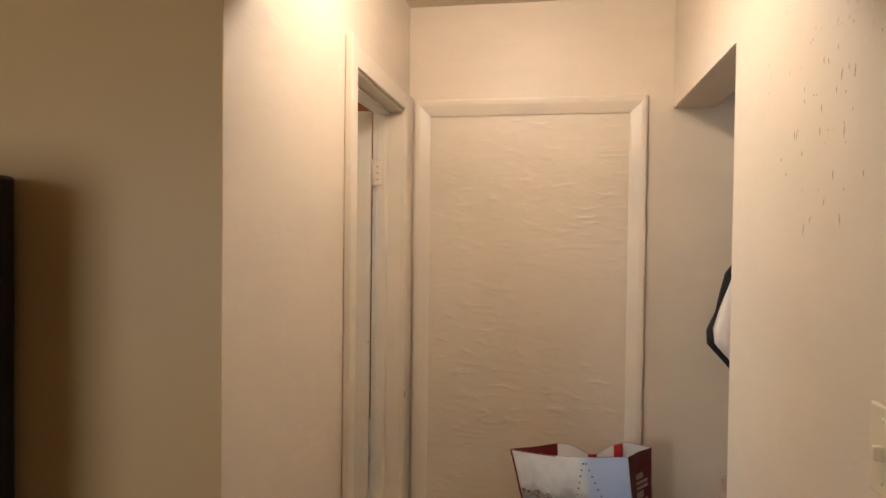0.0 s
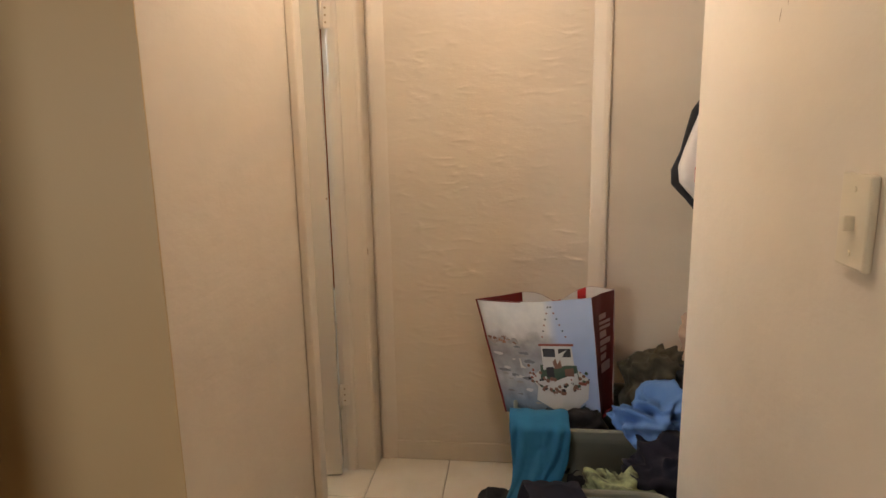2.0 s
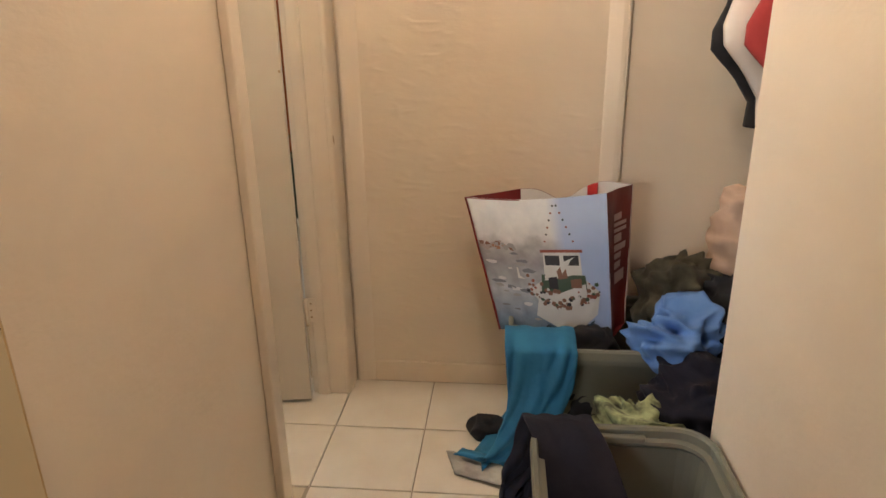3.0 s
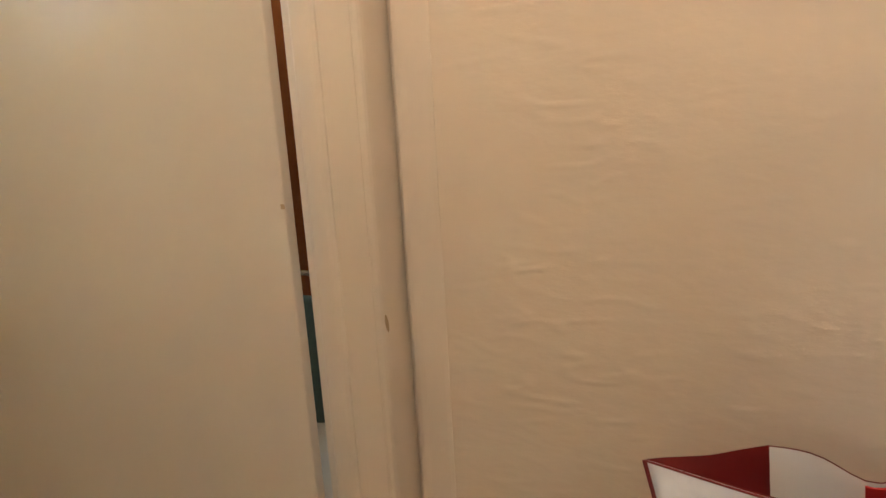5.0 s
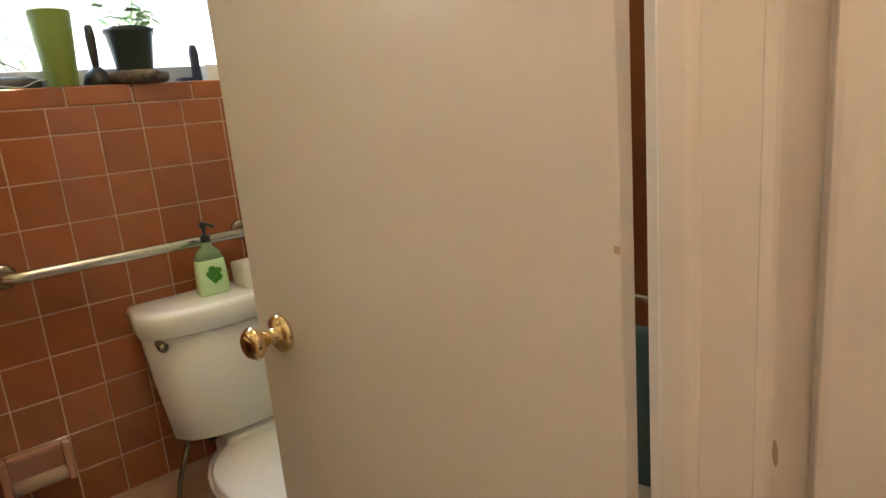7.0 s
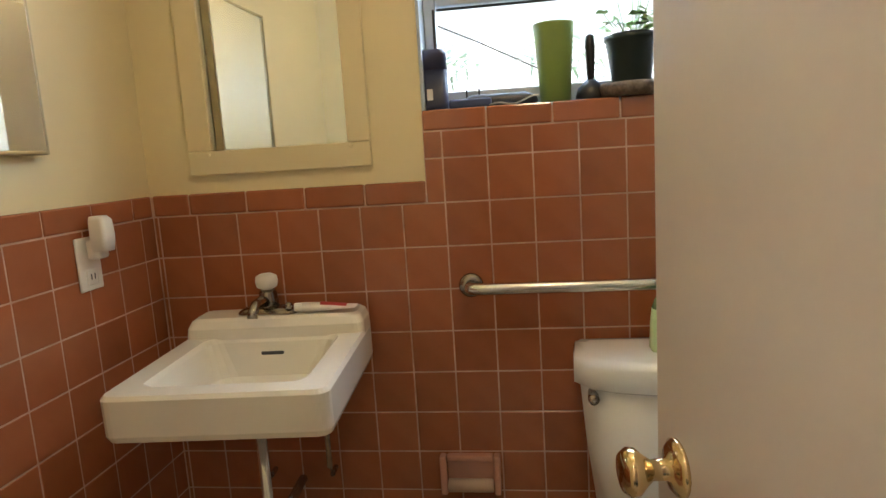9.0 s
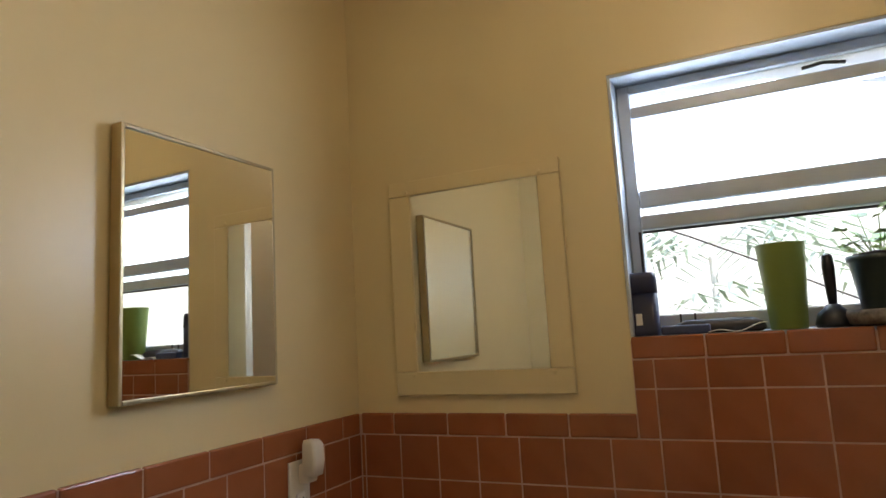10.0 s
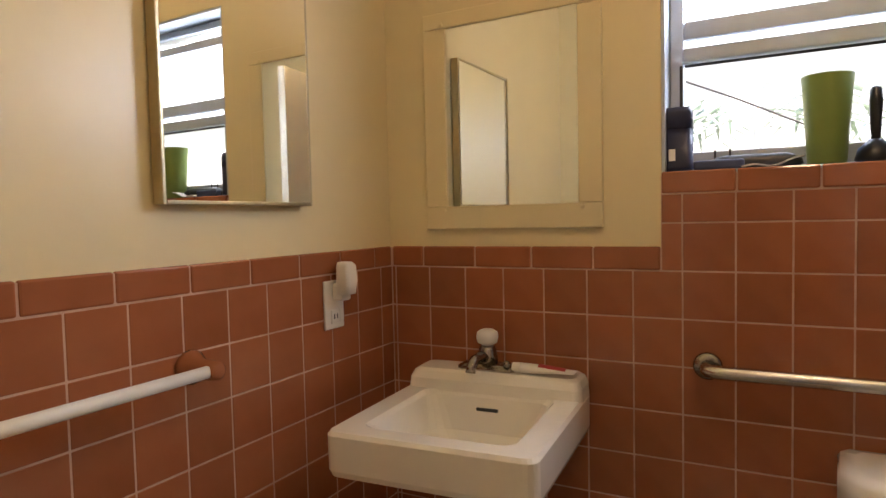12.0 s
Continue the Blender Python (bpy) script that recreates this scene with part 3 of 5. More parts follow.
for a in (-1, 1):
    part("edge_strip", box(a * w2 - 0.004, a * w2 + 0.004, 0.004, 0.030, -h2 - 0.004, h2 + 0.004, 0.002), GOLD, fm)
    part("edge_strip", box(-w2 + 0.0045, w2 - 0.0045, 0.0205, 0.030, a * h2 - 0.004, a * h2 + 0.004, 0.002), GOLD, fm)

# outlet with night light
ot = tagged(empty("wall_outlet", (-1.252, BY + 0.0005, 1.132)), "white wall outlet plate on terracotta tiles", "outlet")
part("plate", box(-0.036, 0.036, 0, 0.006, -0.058, 0.058, 0.003), WHITE_PL, ot)
part("socket", box(-0.016, 0.016, 0.0062, 0.009, -0.045, -0.012, 0.003), WHITE_PL, ot)
part("slot", box(-0.007, -0.004, 0.0092, 0.0098, -0.034, -0.022), DARK, ot)
part("slot", box(0.004, 0.007, 0.0092, 0.0098, -0.034, -0.022), DARK, ot)
nl = tagged(empty("night_light", (-1.257, BY + 0.010, 1.170)), "white plug-in night light in the outlet", "night light")
part("plug_body", box(-0.018, 0.018, 0.0, 0.030, -0.028, 0.014, 0.006), WHITE_PL, nl)
part("shade", loft([rrect(-0.022 * s, 0.022 * s, 0.012, 0.012 + 0.04 * s, z, 0.008) for z, s in ((-0.012, 0.85), (0.02, 0.95), (0.055, 0.9), (0.064, 0.7))]), WHITE_PL, nl, smooth=True)

# towel bar
tb = tagged(empty("towel_bar", (-0.50, BY, 1.072)), "white towel bar between glazed terracotta posts", "towel bar")
part("bar", tube([(-0.33, 0.062, 0), (0.28, 0.062, 0)], 0.011), WHITE_PL, tb, smooth=True)
for xx in (-0.335, 0.285):
    part("post", loft([[(xx + 0.032 * s * math.cos(a), yy, 0.032 * s * math.sin(a)) for a in [i * math.pi / 8 for i in range(16)]] for yy, s in ((0.0005, 1.0), (0.010, 0.98), (0.03, 0.6), (0.055, 0.58), (0.075, 0.5), (0.080, 0.3))]), TILE, tb, smooth=True)

# grab bar
gb = tagged(empty("grab_bar", (BX, -0.30, 1.0)), "brushed steel grab bar on the tiled wall", "grab bar")
pts = [(0.008, -0.285, 0), (0.03, -0.285, 0), (0.047, -0.28, 0), (0.056, -0.265, 0), (0.058, -0.245, 0), (0.058, 0.26, 0), (0.056, 0.28, 0), (0.047, 0.295, 0), (0.03, 0.30, 0), (0.008, 0.30, 0)]
part("bar", tube(pts, 0.0145, 16), CHROME, gb, smooth=True)
for yy in (-0.285, 0.30):
    part("flange", lathe([(0.030, 0.0005), (0.030, 0.006), (0.026, 0.011), (0.016, 0.013)], 20, "X", (0, yy, 0)), DULL_CHROME, gb, smooth=True)

# paper holder
RIM = mat("pale_terracotta_glaze", (0.52, 0.27, 0.20), 0.10, scale=9)
ph = tagged(empty("toilet_paper_holder", (BX, -0.612, 0.513)), "glazed terracotta paper holder with an empty roll", "paper holder")
for a in (-1, 1):
    part("side", box(0.0005, 0.030, a * 0.068 - 0.009, a * 0.068 + 0.009, -0.052, 0.052, 0.005), RIM, ph)
part("top_rim", box(0.0005, 0.024, -0.0585, 0.0585, 0.036, 0.052, 0.004), RIM, ph)
part("bottom_rim", box(0.0005, 0.016, -0.0585, 0.0585, -0.052, -0.040, 0.004), RIM, ph)
part("niche", box(0.0003, 0.0035, -0.0585, 0.0585, -0.0395, 0.0355), RIM, ph)
part("roller", lathe([(0.008, -0.058), (0.017, -0.056), (0.017, 0.056), (0.008, 0.058)], 16, "Y", (0.024, 0, -0.026)), PINK, ph, "bare cardboard roll", smooth=True)

# sink
sk = tagged(empty("wall_sink", (BX + 0.016, -1.055, 0.92)), "ivory wall-hung sink with square basin and raised back ledge", "sink")
sk.rotation_euler = (0, 0, radians(4))
X0, X1, HY = 0.002, 0.474, 0.216


def ringxy(x0, x1, hy, z, r=0.02):
    return rrect(x0, x1, -hy, hy, z, r, 4)


rings = [ringxy(0.14, 0.33, 0.09, -0.145, 0.06), ringxy(0.06, 0.42, HY - 0.05, -0.108, 0.05), ringxy(X0, X1 - 0.020, HY - 0.016, -0.096, 0.03), ringxy(X0, X1 - 0.006, HY - 0.004, -0.090, 0.025), ringxy(X0, X1 - 0.002, HY, -0.078, 0.025), ringxy(X0, X1, HY, -0.008, 0.025), ringxy(X0 + 0.003, X1 - 0.006, HY - 0.006, 0.0, 0.022),
         ringxy(0.115, X1 - 0.050, HY - 0.055, 0.0, 0.030), ringxy(0.122, X1 - 0.058, HY - 0.063, -0.010, 0.034), ringxy(0.145, X1 - 0.10, HY - 0.085, -0.085, 0.05), ringxy(0.19, X1 - 0.16, HY - 0.13, -0.115, 0.045), ringxy(0.235, 0.275, 0.022, -0.120, 0.02)]
basin = loft(rings)
part("basin", basin, SINK_WHITE, sk, smooth=False)
ledge = loft([ringxy(X0, 0.118, HY - 0.001, -0.006, 0.02), ringxy(X0, 0.112, HY - 0.003, 0.022, 0.02), ringxy(X0 + 0.001, 0.100, HY - 0.010, 0.038, 0.02), ringxy(X0 + 0.006, 0.092, HY - 0.02, 0.044, 0.018)])
part("back_ledge", ledge, SINK_WHITE, sk)
part("overflow_slot", box(0.1245, 0.131, -0.028, 0.028, -0.042, -0.031, 0.003), DARK, sk)
part("drain_ring", lathe([(0.020, -0.1195), (0.020, -0.117), (0.010, -0.118)], 16, at=(0.255, 0, 0)), DULL_CHROME, sk, smooth=True)
part("tailpiece", tube([(0.255, 0, -0.155), (0.255, 0, -0.42), (0.235, 0, -0.47), (0.19, 0, -0.48), (0.15, 0, -0.46), (0.12, 0, -0.42), (0.004, 0, -0.42)], 0.012), CHROME, sk, smooth=True)
for yy in (-0.07, 0.09):
    part("supply_pipe", tube([(0.06, yy, -0.08), (0.06, yy, -0.36), (0.04, yy, -0.39), (0.004, yy, -0.39)], 0.007, 10), DULL_CHROME, sk, smooth=True)
fc = tagged(empty("faucet", (BX + 0.072, -1.075, 0.960)), "old chrome single-post faucet with clear knob", "faucet")
part("base", loft([rrect(-0.026 * s, 0.030 * s, -0.075 * s, 0.075 * s, z, 0.02 * s) for z, s in ((0.0, 1.0), (0.010, 0.98), (0.018, 0.8))]), DULL_CHROME, fc, smooth=True)
part("post", lathe([(0.025, 0.016), (0.024, 0.035), (0.020, 0.055), (0.016, 0.062)], 20), DULL_CHROME, fc, smooth=True)
part("spout", tube([(0.01, 0, 0.030), (0.04, 0, 0.042), (0.075, 0, 0.040), (0.095, 0, 0.026), (0.098, 0, 0.014)], 0.012), DULL_CHROME, fc, smooth=True)
part("knob", lathe([(0.012, 0.062), (0.024, 0.068), (0.027, 0.082), (0.025, 0.094), (0.015, 0.100)], 12), WHITE_PL, fc, "clear plastic knob", smooth=True)
part("lever", tube([(0.0, 0.05, 0.018), (0.03, 0.062, 0.026)], 0.009, 10), DULL_CHROME, fc, smooth=True)
tp = tagged(empty("toothpaste_tube", (BX + 0.082, -0.930, 0.9645)), "white toothpaste tube with red stripe on the sink ledge", "toothpaste")
part("tube_body", loft([[(0.016 * w * math.cos(a), y, 0.012 + h * math.sin(a)) for a in [i * math.pi / 8 for i in range(16)]] for y, w, h in ((-0.055, 0.9, 0.012), (-0.02, 1.0, 0.011), (0.03, 1.1, 0.006), (0.075, 1.2, 0.002))]), WHITE_PL, tp, smooth=True)
part("cap", lathe([(0.011, -0.075), (0.012, -0.056)], 12, "Y", (0, 0, 0.012)), WHITE_PL, tp)
part("stripe", loft([[(0.012 * math.cos(a), y, 0.0135 + h * abs(math.sin(a))) for a in [i * math.pi / 8 for i in range(16)]] for y, h in ((-0.01, 0.0115), (0.055, 0.005))]), RED_CLOTH, tp)

# toilet
tl = tagged(empty("toilet", (BX, -0.115, 0.0)), "white porcelain toilet with tank against the tiled wall", "toilet")


def trr(x0, x1, hy, z, r):
    """Tank outline: flat back, bowed front."""
    out = []
    n = 14
    for i in range(n + 1):
        f = i / n * 2 - 1
        out.append((x1 - 0.055 * abs(f) ** 2.6 - (0.03 if abs(f) == 1 else 0), hy * f, z))
    out += [(x0 + 0.02, hy * 0.97, z), (x0, hy * 0.9, z), (x0, 0, z), (x0, -hy * 0.9, z), (x0 + 0.02, -hy * 0.97, z)]
    return out


part("tank", loft([trr(0.02, 0.175, 0.165, 0.485, 0.04), trr(0.015, 0.195, 0.195, 0.50, 0.04), trr(0.012, 0.205, 0.215, 0.66, 0.04), trr(0.012, 0.212, 0.226, 0.796, 0.04)]), PORCELAIN, tl, smooth=True)
part("tank_lid", loft([trr(0.010, 0.216, 0.230, 0.7965, 0.04), trr(0.006, 0.226, 0.240, 0.803, 0.04), trr(0.006, 0.226, 0.240, 0.850, 0.04), trr(0.010, 0.220, 0.235, 0.860, 0.04), trr(0.03, 0.20, 0.21, 0.863, 0.04)]), PORCELAIN, tl, smooth=True)
part("flush_lever", tube([(0.150, -0.200, 0.782), (0.192, -0.204, 0.782), (0.198, -0.203, 0.782)], 0.012, 12), DULL_CHROME, tl, smooth=True)


def oval(x0, x1, hy, z, n=28):
    out = []
    for i in range(n):
        a = 2 * math.pi * i / n
        c, s = math.cos(a), math.sin(a)
        cx, rx = x0 + (x1 - x0) * 0.42, ((x1 - x0) * 0.58 if c > 0 else (x1 - x0) * 0.42)
        out.append((cx + rx * c, hy * math.copysign(abs(s) ** 0.85, s), z))
    return out


part("bowl", loft([oval(0.14, 0.52, 0.115, 0.0), oval(0.15, 0.50, 0.105, 0.10), oval(0.13, 0.56, 0.13, 0.25), oval(0.10, 0.64, 0.175, 0.38), oval(0.09, 0.665, 0.185, 0.42), oval(0.09, 0.66, 0.180, 0.43)]), PORCELAIN, tl, smooth=True)
part("deck", box(0.05, 0.19, -0.085, 0.085, 0.30, 0.484, 0.02), PORCELAIN, tl)
part("seat", loft([oval(0.17, 0.665, 0.186, 0.431), oval(0.165, 0.67, 0.19, 0.438), oval(0.17, 0.665, 0.186, 0.449)]), PORCELAIN, tl, smooth=True)
part("seat_lid", loft([oval(0.165, 0.668, 0.187, 0.4495), oval(0.16, 0.672, 0.191, 0.457), oval(0.17, 0.66, 0.182, 0.468), oval(0.25, 0.60, 0.12, 0.472)]), PORCELAIN, tl, smooth=True)
for yy in (-0.10, 0.10):
    part("tank_bolt", lathe([(0.014, 0.455), (0.014, 0.4845)], 8, at=(0.10, yy, 0)), BLACK, tl)
part("water_line", tube([(0.004, -0.24, 0.16), (0.05, -0.24, 0.16), (0.075, -0.235, 0.19), (0.08, -0.20, 0.36), (0.08, -0.15, 0.484)], 0.007, 8), DULL_CHROME, tl, smooth=True)

# soap bottle and tissue box on the tank
so = tagged(empty("soap_dispenser", (BX + 0.115, -0.145, 0.8635)), "clear pump bottle of pale green soap on the tank", "soap bottle")
part("bottle", loft([rrect(-0.022 * d, 0.022 * d, -0.042 * w, 0.042 * w, z, 0.015 * d) for z, w, d in ((0, 0.92, 0.9), (0.006, 1.0, 1.0), (0.06, 0.95, 1.0), (0.095, 0.86, 0.95))]), SOAP, so, smooth=True)
part("shoulder", loft([rrect(-0.021 * d, 0.021 * d, -0.036 * w, 0.036 * w, z, 0.014 * d) for z, w, d in ((0.0955, 1.0, 1.0), (0.115, 0.8, 0.9), (0.130, 0.36, 0.6), (0.140, 0.34, 0.6))]), SOAP_CLEAR, so, smooth=True)
pm = part("pump", lathe([(0.013, 0.1405), (0.013, 0.158), (0.005, 0.160), (0.005, 0.178), (0.009, 0.180), (0.010, 0.192), (0.006, 0.195)], 14), BLACK, so, smooth=True)
part("nozzle", tube([(0.0, 0, 0.187), (0.02, 0.010, 0.187), (0.032, 0.016, 0.182)], 0.0045, 8), BLACK, pm)
lfp = bmesh.new()
for cx, cz, r in ((-0.008, 0.055, 0.013), (0.010, 0.062, 0.011), (0.0, 0.040, 0.010), (0.012, 0.045, 0.009), (-0.004, 0.070, 0.009)):
    lfp.faces.new([lfp.verts.new((0.0222, cx + r * math.cos(a) * (1 + 0.25 * math.sin(3 * a)), cz + r * math.sin(a))) for a in [i * math.pi / 7 for i in range(14)]])
part("leaf_print", lfp, flat("leaf_print_green", (0.06, 0.30, 0.03), 0.3), so)
tbx = tagged(part("tissue_box", box(0, 0.09, 0, 0.11, 0, 0.065, 0.006), WHITE_PL), "small white paper box on the toilet tank", "box")
tbx.location = (BX + 0.07, -0.075, 0.8635)

# waste bin with liner
wb = tagged(empty("waste_bin", (-1.24, -0.60, 0.0)), "small waste bin with crumpled white liner", "waste bin")
part("can", loft([[(r * math.cos(a), r * math.sin(a), z) for a in [i * math.pi / 12 for i in range(24)]] for z, r in ((0, 0.10), (0.008, 0.105), (0.30, 0.13), (0.305, 0.134))]), BLACK, wb, smooth=True)
part("liner", loft([[((r + 0.012 * nz(math.cos(a) * 3, math.sin(a) * 3, z * 9)) * math.cos(a), (r + 0.012 * nz(math.cos(a) * 3, math.sin(a) * 3, z * 9)) * math.sin(a), z + 0.025 * nz(math.cos(a) * 2.5, math.sin(a) * 2.5, 4)) for a in [i * math.pi / 20 for i in range(40)]] for z, r in ((0.22, 0.140), (0.28, 0.144), (0.325, 0.142), (0.345, 0.128), (0.33, 0.11), (0.30, 0.06))]), LINER, wb, smooth=True)

# tub, curtain, towel beyond the door
tub = tagged(empty("bathtub", (0, 0, 0)), "pale bathtub along the far wall", "bathtub")
part("tub_shell", loft([rrect(BX + 0.005, -0.165, 0.50, NY - 0.002, 0.0, 0.03), rrect(BX + 0.005, -0.165, 0.50, NY - 0.002, 0.42, 0.03), rrect(BX + 0.075, -0.235, 0.57, NY - 0.07, 0.425, 0.1), rrect(BX + 0.12, -0.30, 0.62, NY - 0.12, 0.10, 0.12)]), PORCELAIN, tub)
cr = tagged(empty("shower_curtain", (0, 0.535, 0)), "pale grey shower curtain hanging in folds from rings", "shower curtain")
part("curtain", sheet(lambda u, v: (BX + 0.03 + 0.62 * u, 0.022 * math.sin(u * 34) * (0.5 + 0.5 * (1 - v)) + 0.01 * nz(u * 5, v * 2), 0.46 + 1.37 * v), 90, 8, 0.002), CURTAIN, cr, smooth=True)
for k in range(8):
    part("ring", tube([(BX + 0.05 + 0.083 * k + 0.0001 * i, 0.016 * math.cos(i * math.pi / 5), 1.855 + 0.022 * math.sin(i * math.pi / 5)) for i in range(11)], 0.003, 6), BRASS, cr)
rod = tagged(part("curtain_rod", tube([(BX + 0.001, 0.535, 1.868), (-0.161, 0.535, 1.868)], 0.0125), CHROME, smooth=True), "brushed steel shower curtain rod", "curtain rod")
rk = tagged(empty("towel_stand", (-0.50, 0.455, -0.008)), "low steel towel stand in front of the tub", "towel stand")
for xx in (-0.27, 0.27):
    part("post", tube([(xx, 0, 0.002), (xx, 0, 0.86)], 0.009, 10), DULL_CHROME, rk, smooth=True)
    part("foot", box(xx - 0.012, xx + 0.012, -0.13, 0.035, 0.0, 0.012, 0.003), DULL_CHROME, rk)
for zz in (0.78, 0.86):
    part("rail", tube([(-0.27, 0, zz), (0.27, 0, zz)], 0.008, 10), DULL_CHROME, rk, smooth=True)


def hung(u, v):
    """v runs up the front, over the rail and down the back."""
    w = 0.006 * math.sin(u * 20)
    if v < 0.5:
        return (-0.70 + 0.38 * u, 0.439 + w, 0.40 + 0.375 * v / 0.5)
    a = min(1.0, (v - 0.5) / 0.1) * math.pi
    return (-0.70 + 0.38 * u, 0.455 - 0.016 * math.cos(a) + w, 0.775 + 0.012 * math.sin(a) - max(0.0, v - 0.6) * 0.7)


tw = tagged(part("hand_towel", sheet(hung, 24, 40, 0.005), GREEN_TOWEL, smooth=True), "sage green towel hung over a steel rail", "towel")

bl = tagged(empty("bathroom_lamp", (-0.78, -0.38, BZ)), "small bare-bulb ceiling lamp in the bathroom", "lamp")
part("lamp_base", lathe([(0.06, -0.002), (0.06, -0.02), (0.025, -0.035), (0.022, -0.10)]), WHITE_PL, bl, smooth=True)

# ---- things on the window sill ----
SZ = 1.4235
sl = struct("window_sill", box(PX - 0.2, PX - 0.004, WY0 + 0.009, WY1 - 0.009, SZ - 0.0115, SZ - 0.0005), ALU, "pale window sill behind the tile edge", "window sill")
SX = BX - 0.045
dd = tagged(empty("deodorant_stick", (SX, -0.650, SZ)), "dark navy deodorant stick with white label", "deodorant")
part("body", loft([rrect(-0.018 * s, 0.018 * s, -0.032 * s, 0.032 * s, z, 0.015 * s) for z, s in ((0, 1.0), (0.012, 1.03), (0.02, 0.97), (0.095, 0.97))]), NAVY_PLASTIC, dd, smooth=True)
part("cap", loft([rrect(-0.018 * s, 0.018 * s, -0.032 * s, 0.032 * s, z, 0.015 * s) for z, s in ((0.0955, 1.0), (0.130, 0.98), (0.142, 0.85))]), NAVY_PLASTIC, dd, smooth=True)
part("label_patch", box(0.0176, 0.0182, -0.018, -0.004, 0.024, 0.050), WHITE_PL, dd)
gc = tagged(empty("tumbler", (SX, -0.365, SZ)), "tall olive green plastic tumbler", "tumbler")
part("cup", loft([[(r * math.cos(a), r * math.sin(a), z) for a in [i * math.pi / 16 for i in range(32)]] for z, r in ((0, 0.033), (0.003, 0.035), (0.175, 0.047), (0.178, 0.047), (0.178, 0.0445), (0.006, 0.032))]), GREEN_CUP, gc, smooth=True)
br = tagged(empty("brush_stand", (SX - 0.01, -0.282, SZ)), "black brush upright in a round stand", "brush")
part("stand", lathe([(0.034, 0), (0.036, 0.008), (0.030, 0.028), (0.016, 0.040), (0.012, 0.046)], 20), BLACK, br, smooth=True)
part("handle", lathe([(0.008, 0.046), (0.010, 0.07), (0.012, 0.12), (0.010, 0.145), (0.004, 0.150)], 12), BLACK, br, smooth=True)
pl = tagged(empty("potted_plant", (SX - 0.005, -0.190, SZ)), "small leafy plant in dark pot on brown tray", "plant")
part("tray", lathe([(0.058, 0), (0.076, 0.005), (0.080, 0.022), (0.074, 0.032), (0.060, 0.030)], 24), TERRA, pl, smooth=True)
part("pot", lathe([(0.042, 0.031), (0.044, 0.034), (0.057, 0.125), (0.061, 0.127), (0.061, 0.138), (0.055, 0.138), (0.053, 0.128)], 24), POT, pl, smooth=True)
part("soil", lathe([(0.030, 0.128), (0.054, 0.132), (0.048, 0.142), (0.02, 0.146)], 20), SOIL, pl, smooth=True)
random.seed(12)
fo = bmesh.new()
st = bmesh.new()
for k in range(30):
    a, out, up = random.uniform(0, 6.28), random.uniform(0.01, 0.072), random.uniform(0.155, 0.235)
    if out > 0.05:
        up -= 0.035
    c = Vector((out * math.cos(a), out * math.sin(a) * 1.25, up))
    tube([(0.4 * c.x, 0.4 * c.y, 0.14), (0.7 * c.x, 0.7 * c.y, 0.5 * (0.14 + up)), tuple(c)], 0.0012, 5, bm=st)
    r = random.uniform(0.011, 0.020)
    nrm = Vector((random.uniform(-0.2, 0.7), random.uniform(-0.5, 0.5), 1)).normalized()
    u = nrm.orthogonal().normalized()
    v = nrm.cross(u)
    mid = fo.verts.new(c - nrm * 0.003)
    ring = [fo.verts.new(c + r * (1 + 0.18 * math.cos(5 * t)) * (u * math.cos(t) + v * math.sin(t)) + nrm * 0.002 * math.sin(3 * t)) for t in [i * math.pi / 6 for i in range(12)]]
    for i in range(12):
        fo.faces.new((mid, ring[i], ring[(i + 1) % 12]))
part("foliage", fo, LEAF, pl, smooth=True)
part("stem_tangle", st, LEAF, pl)
rz = tagged(empty("razor_case", (SX - 0.012, -0.50, SZ)), "dark grey razor case lying on the sill", "razor")
part("case", loft([rrect(-0.02 * w, 0.02 * w, -0.095 * w, 0.095 * w, z, 0.018 * w) for z, w in ((0, 0.9), (0.006, 1.0), (0.020, 0.96), (0.030, 0.7))]), BLACK, rz, smooth=True)
for yy in (-0.075, -0.045):
    part("tooth", lathe([(0.003, 0.018), (0.002, 0.045)], 6, at=(0.004, yy, 0)), BLACK, rz)
bd = tagged(part("blue_lighter_tray", box(-0.012, 0.012, -0.05, 0.05, 0, 0.020, 0.004), flat("slate_blue_plastic", (0.05, 0.07, 0.16))), "slate blue plastic tray on the sill", "tray")
bd.location = (SX + 0.022, -0.565, SZ)
pp = tagged(part("paper_scrap", sheet(lambda u, v: (0.025 * v, 0.115 * u, 0.003 + 0.014 * u * u + 0.004 * math.sin(u * 9)), 16, 4, 0.002), WHITE_PL, smooth=True), "crumpled white paper scrap on the sill", "paper")
pp.location = (SX + 0.018, -0.52, SZ)
rb = tagged(empty("shaver", (SX - 0.01, -0.03, SZ)), "dark blue razor standing by a white box", "razor")
part("handle", loft([rrect(-0.010 * w, 0.010 * w, -0.012 * w, 0.012 * w, z, 0.006 * w) for z, w in ((0, 1.1), (0.03, 0.9), (0.08, 1.0), (0.098, 0.6))]), NAVY_PLASTIC, rb, smooth=True)
part("head", box(-0.02, 0.02, -0.055, -0.014, 0.0, 0.012, 0.004), NAVY_PLASTIC, rb)
bxs = tagged(part("white_box", box(-0.025, 0.025, 0.0, 0.09, 0, 0.045, 0.003), WHITE_PL), "small white carton on the sill", "box")
bxs.location = (SX - 0.02, -0.005, SZ)

# ---- hall clutter ----


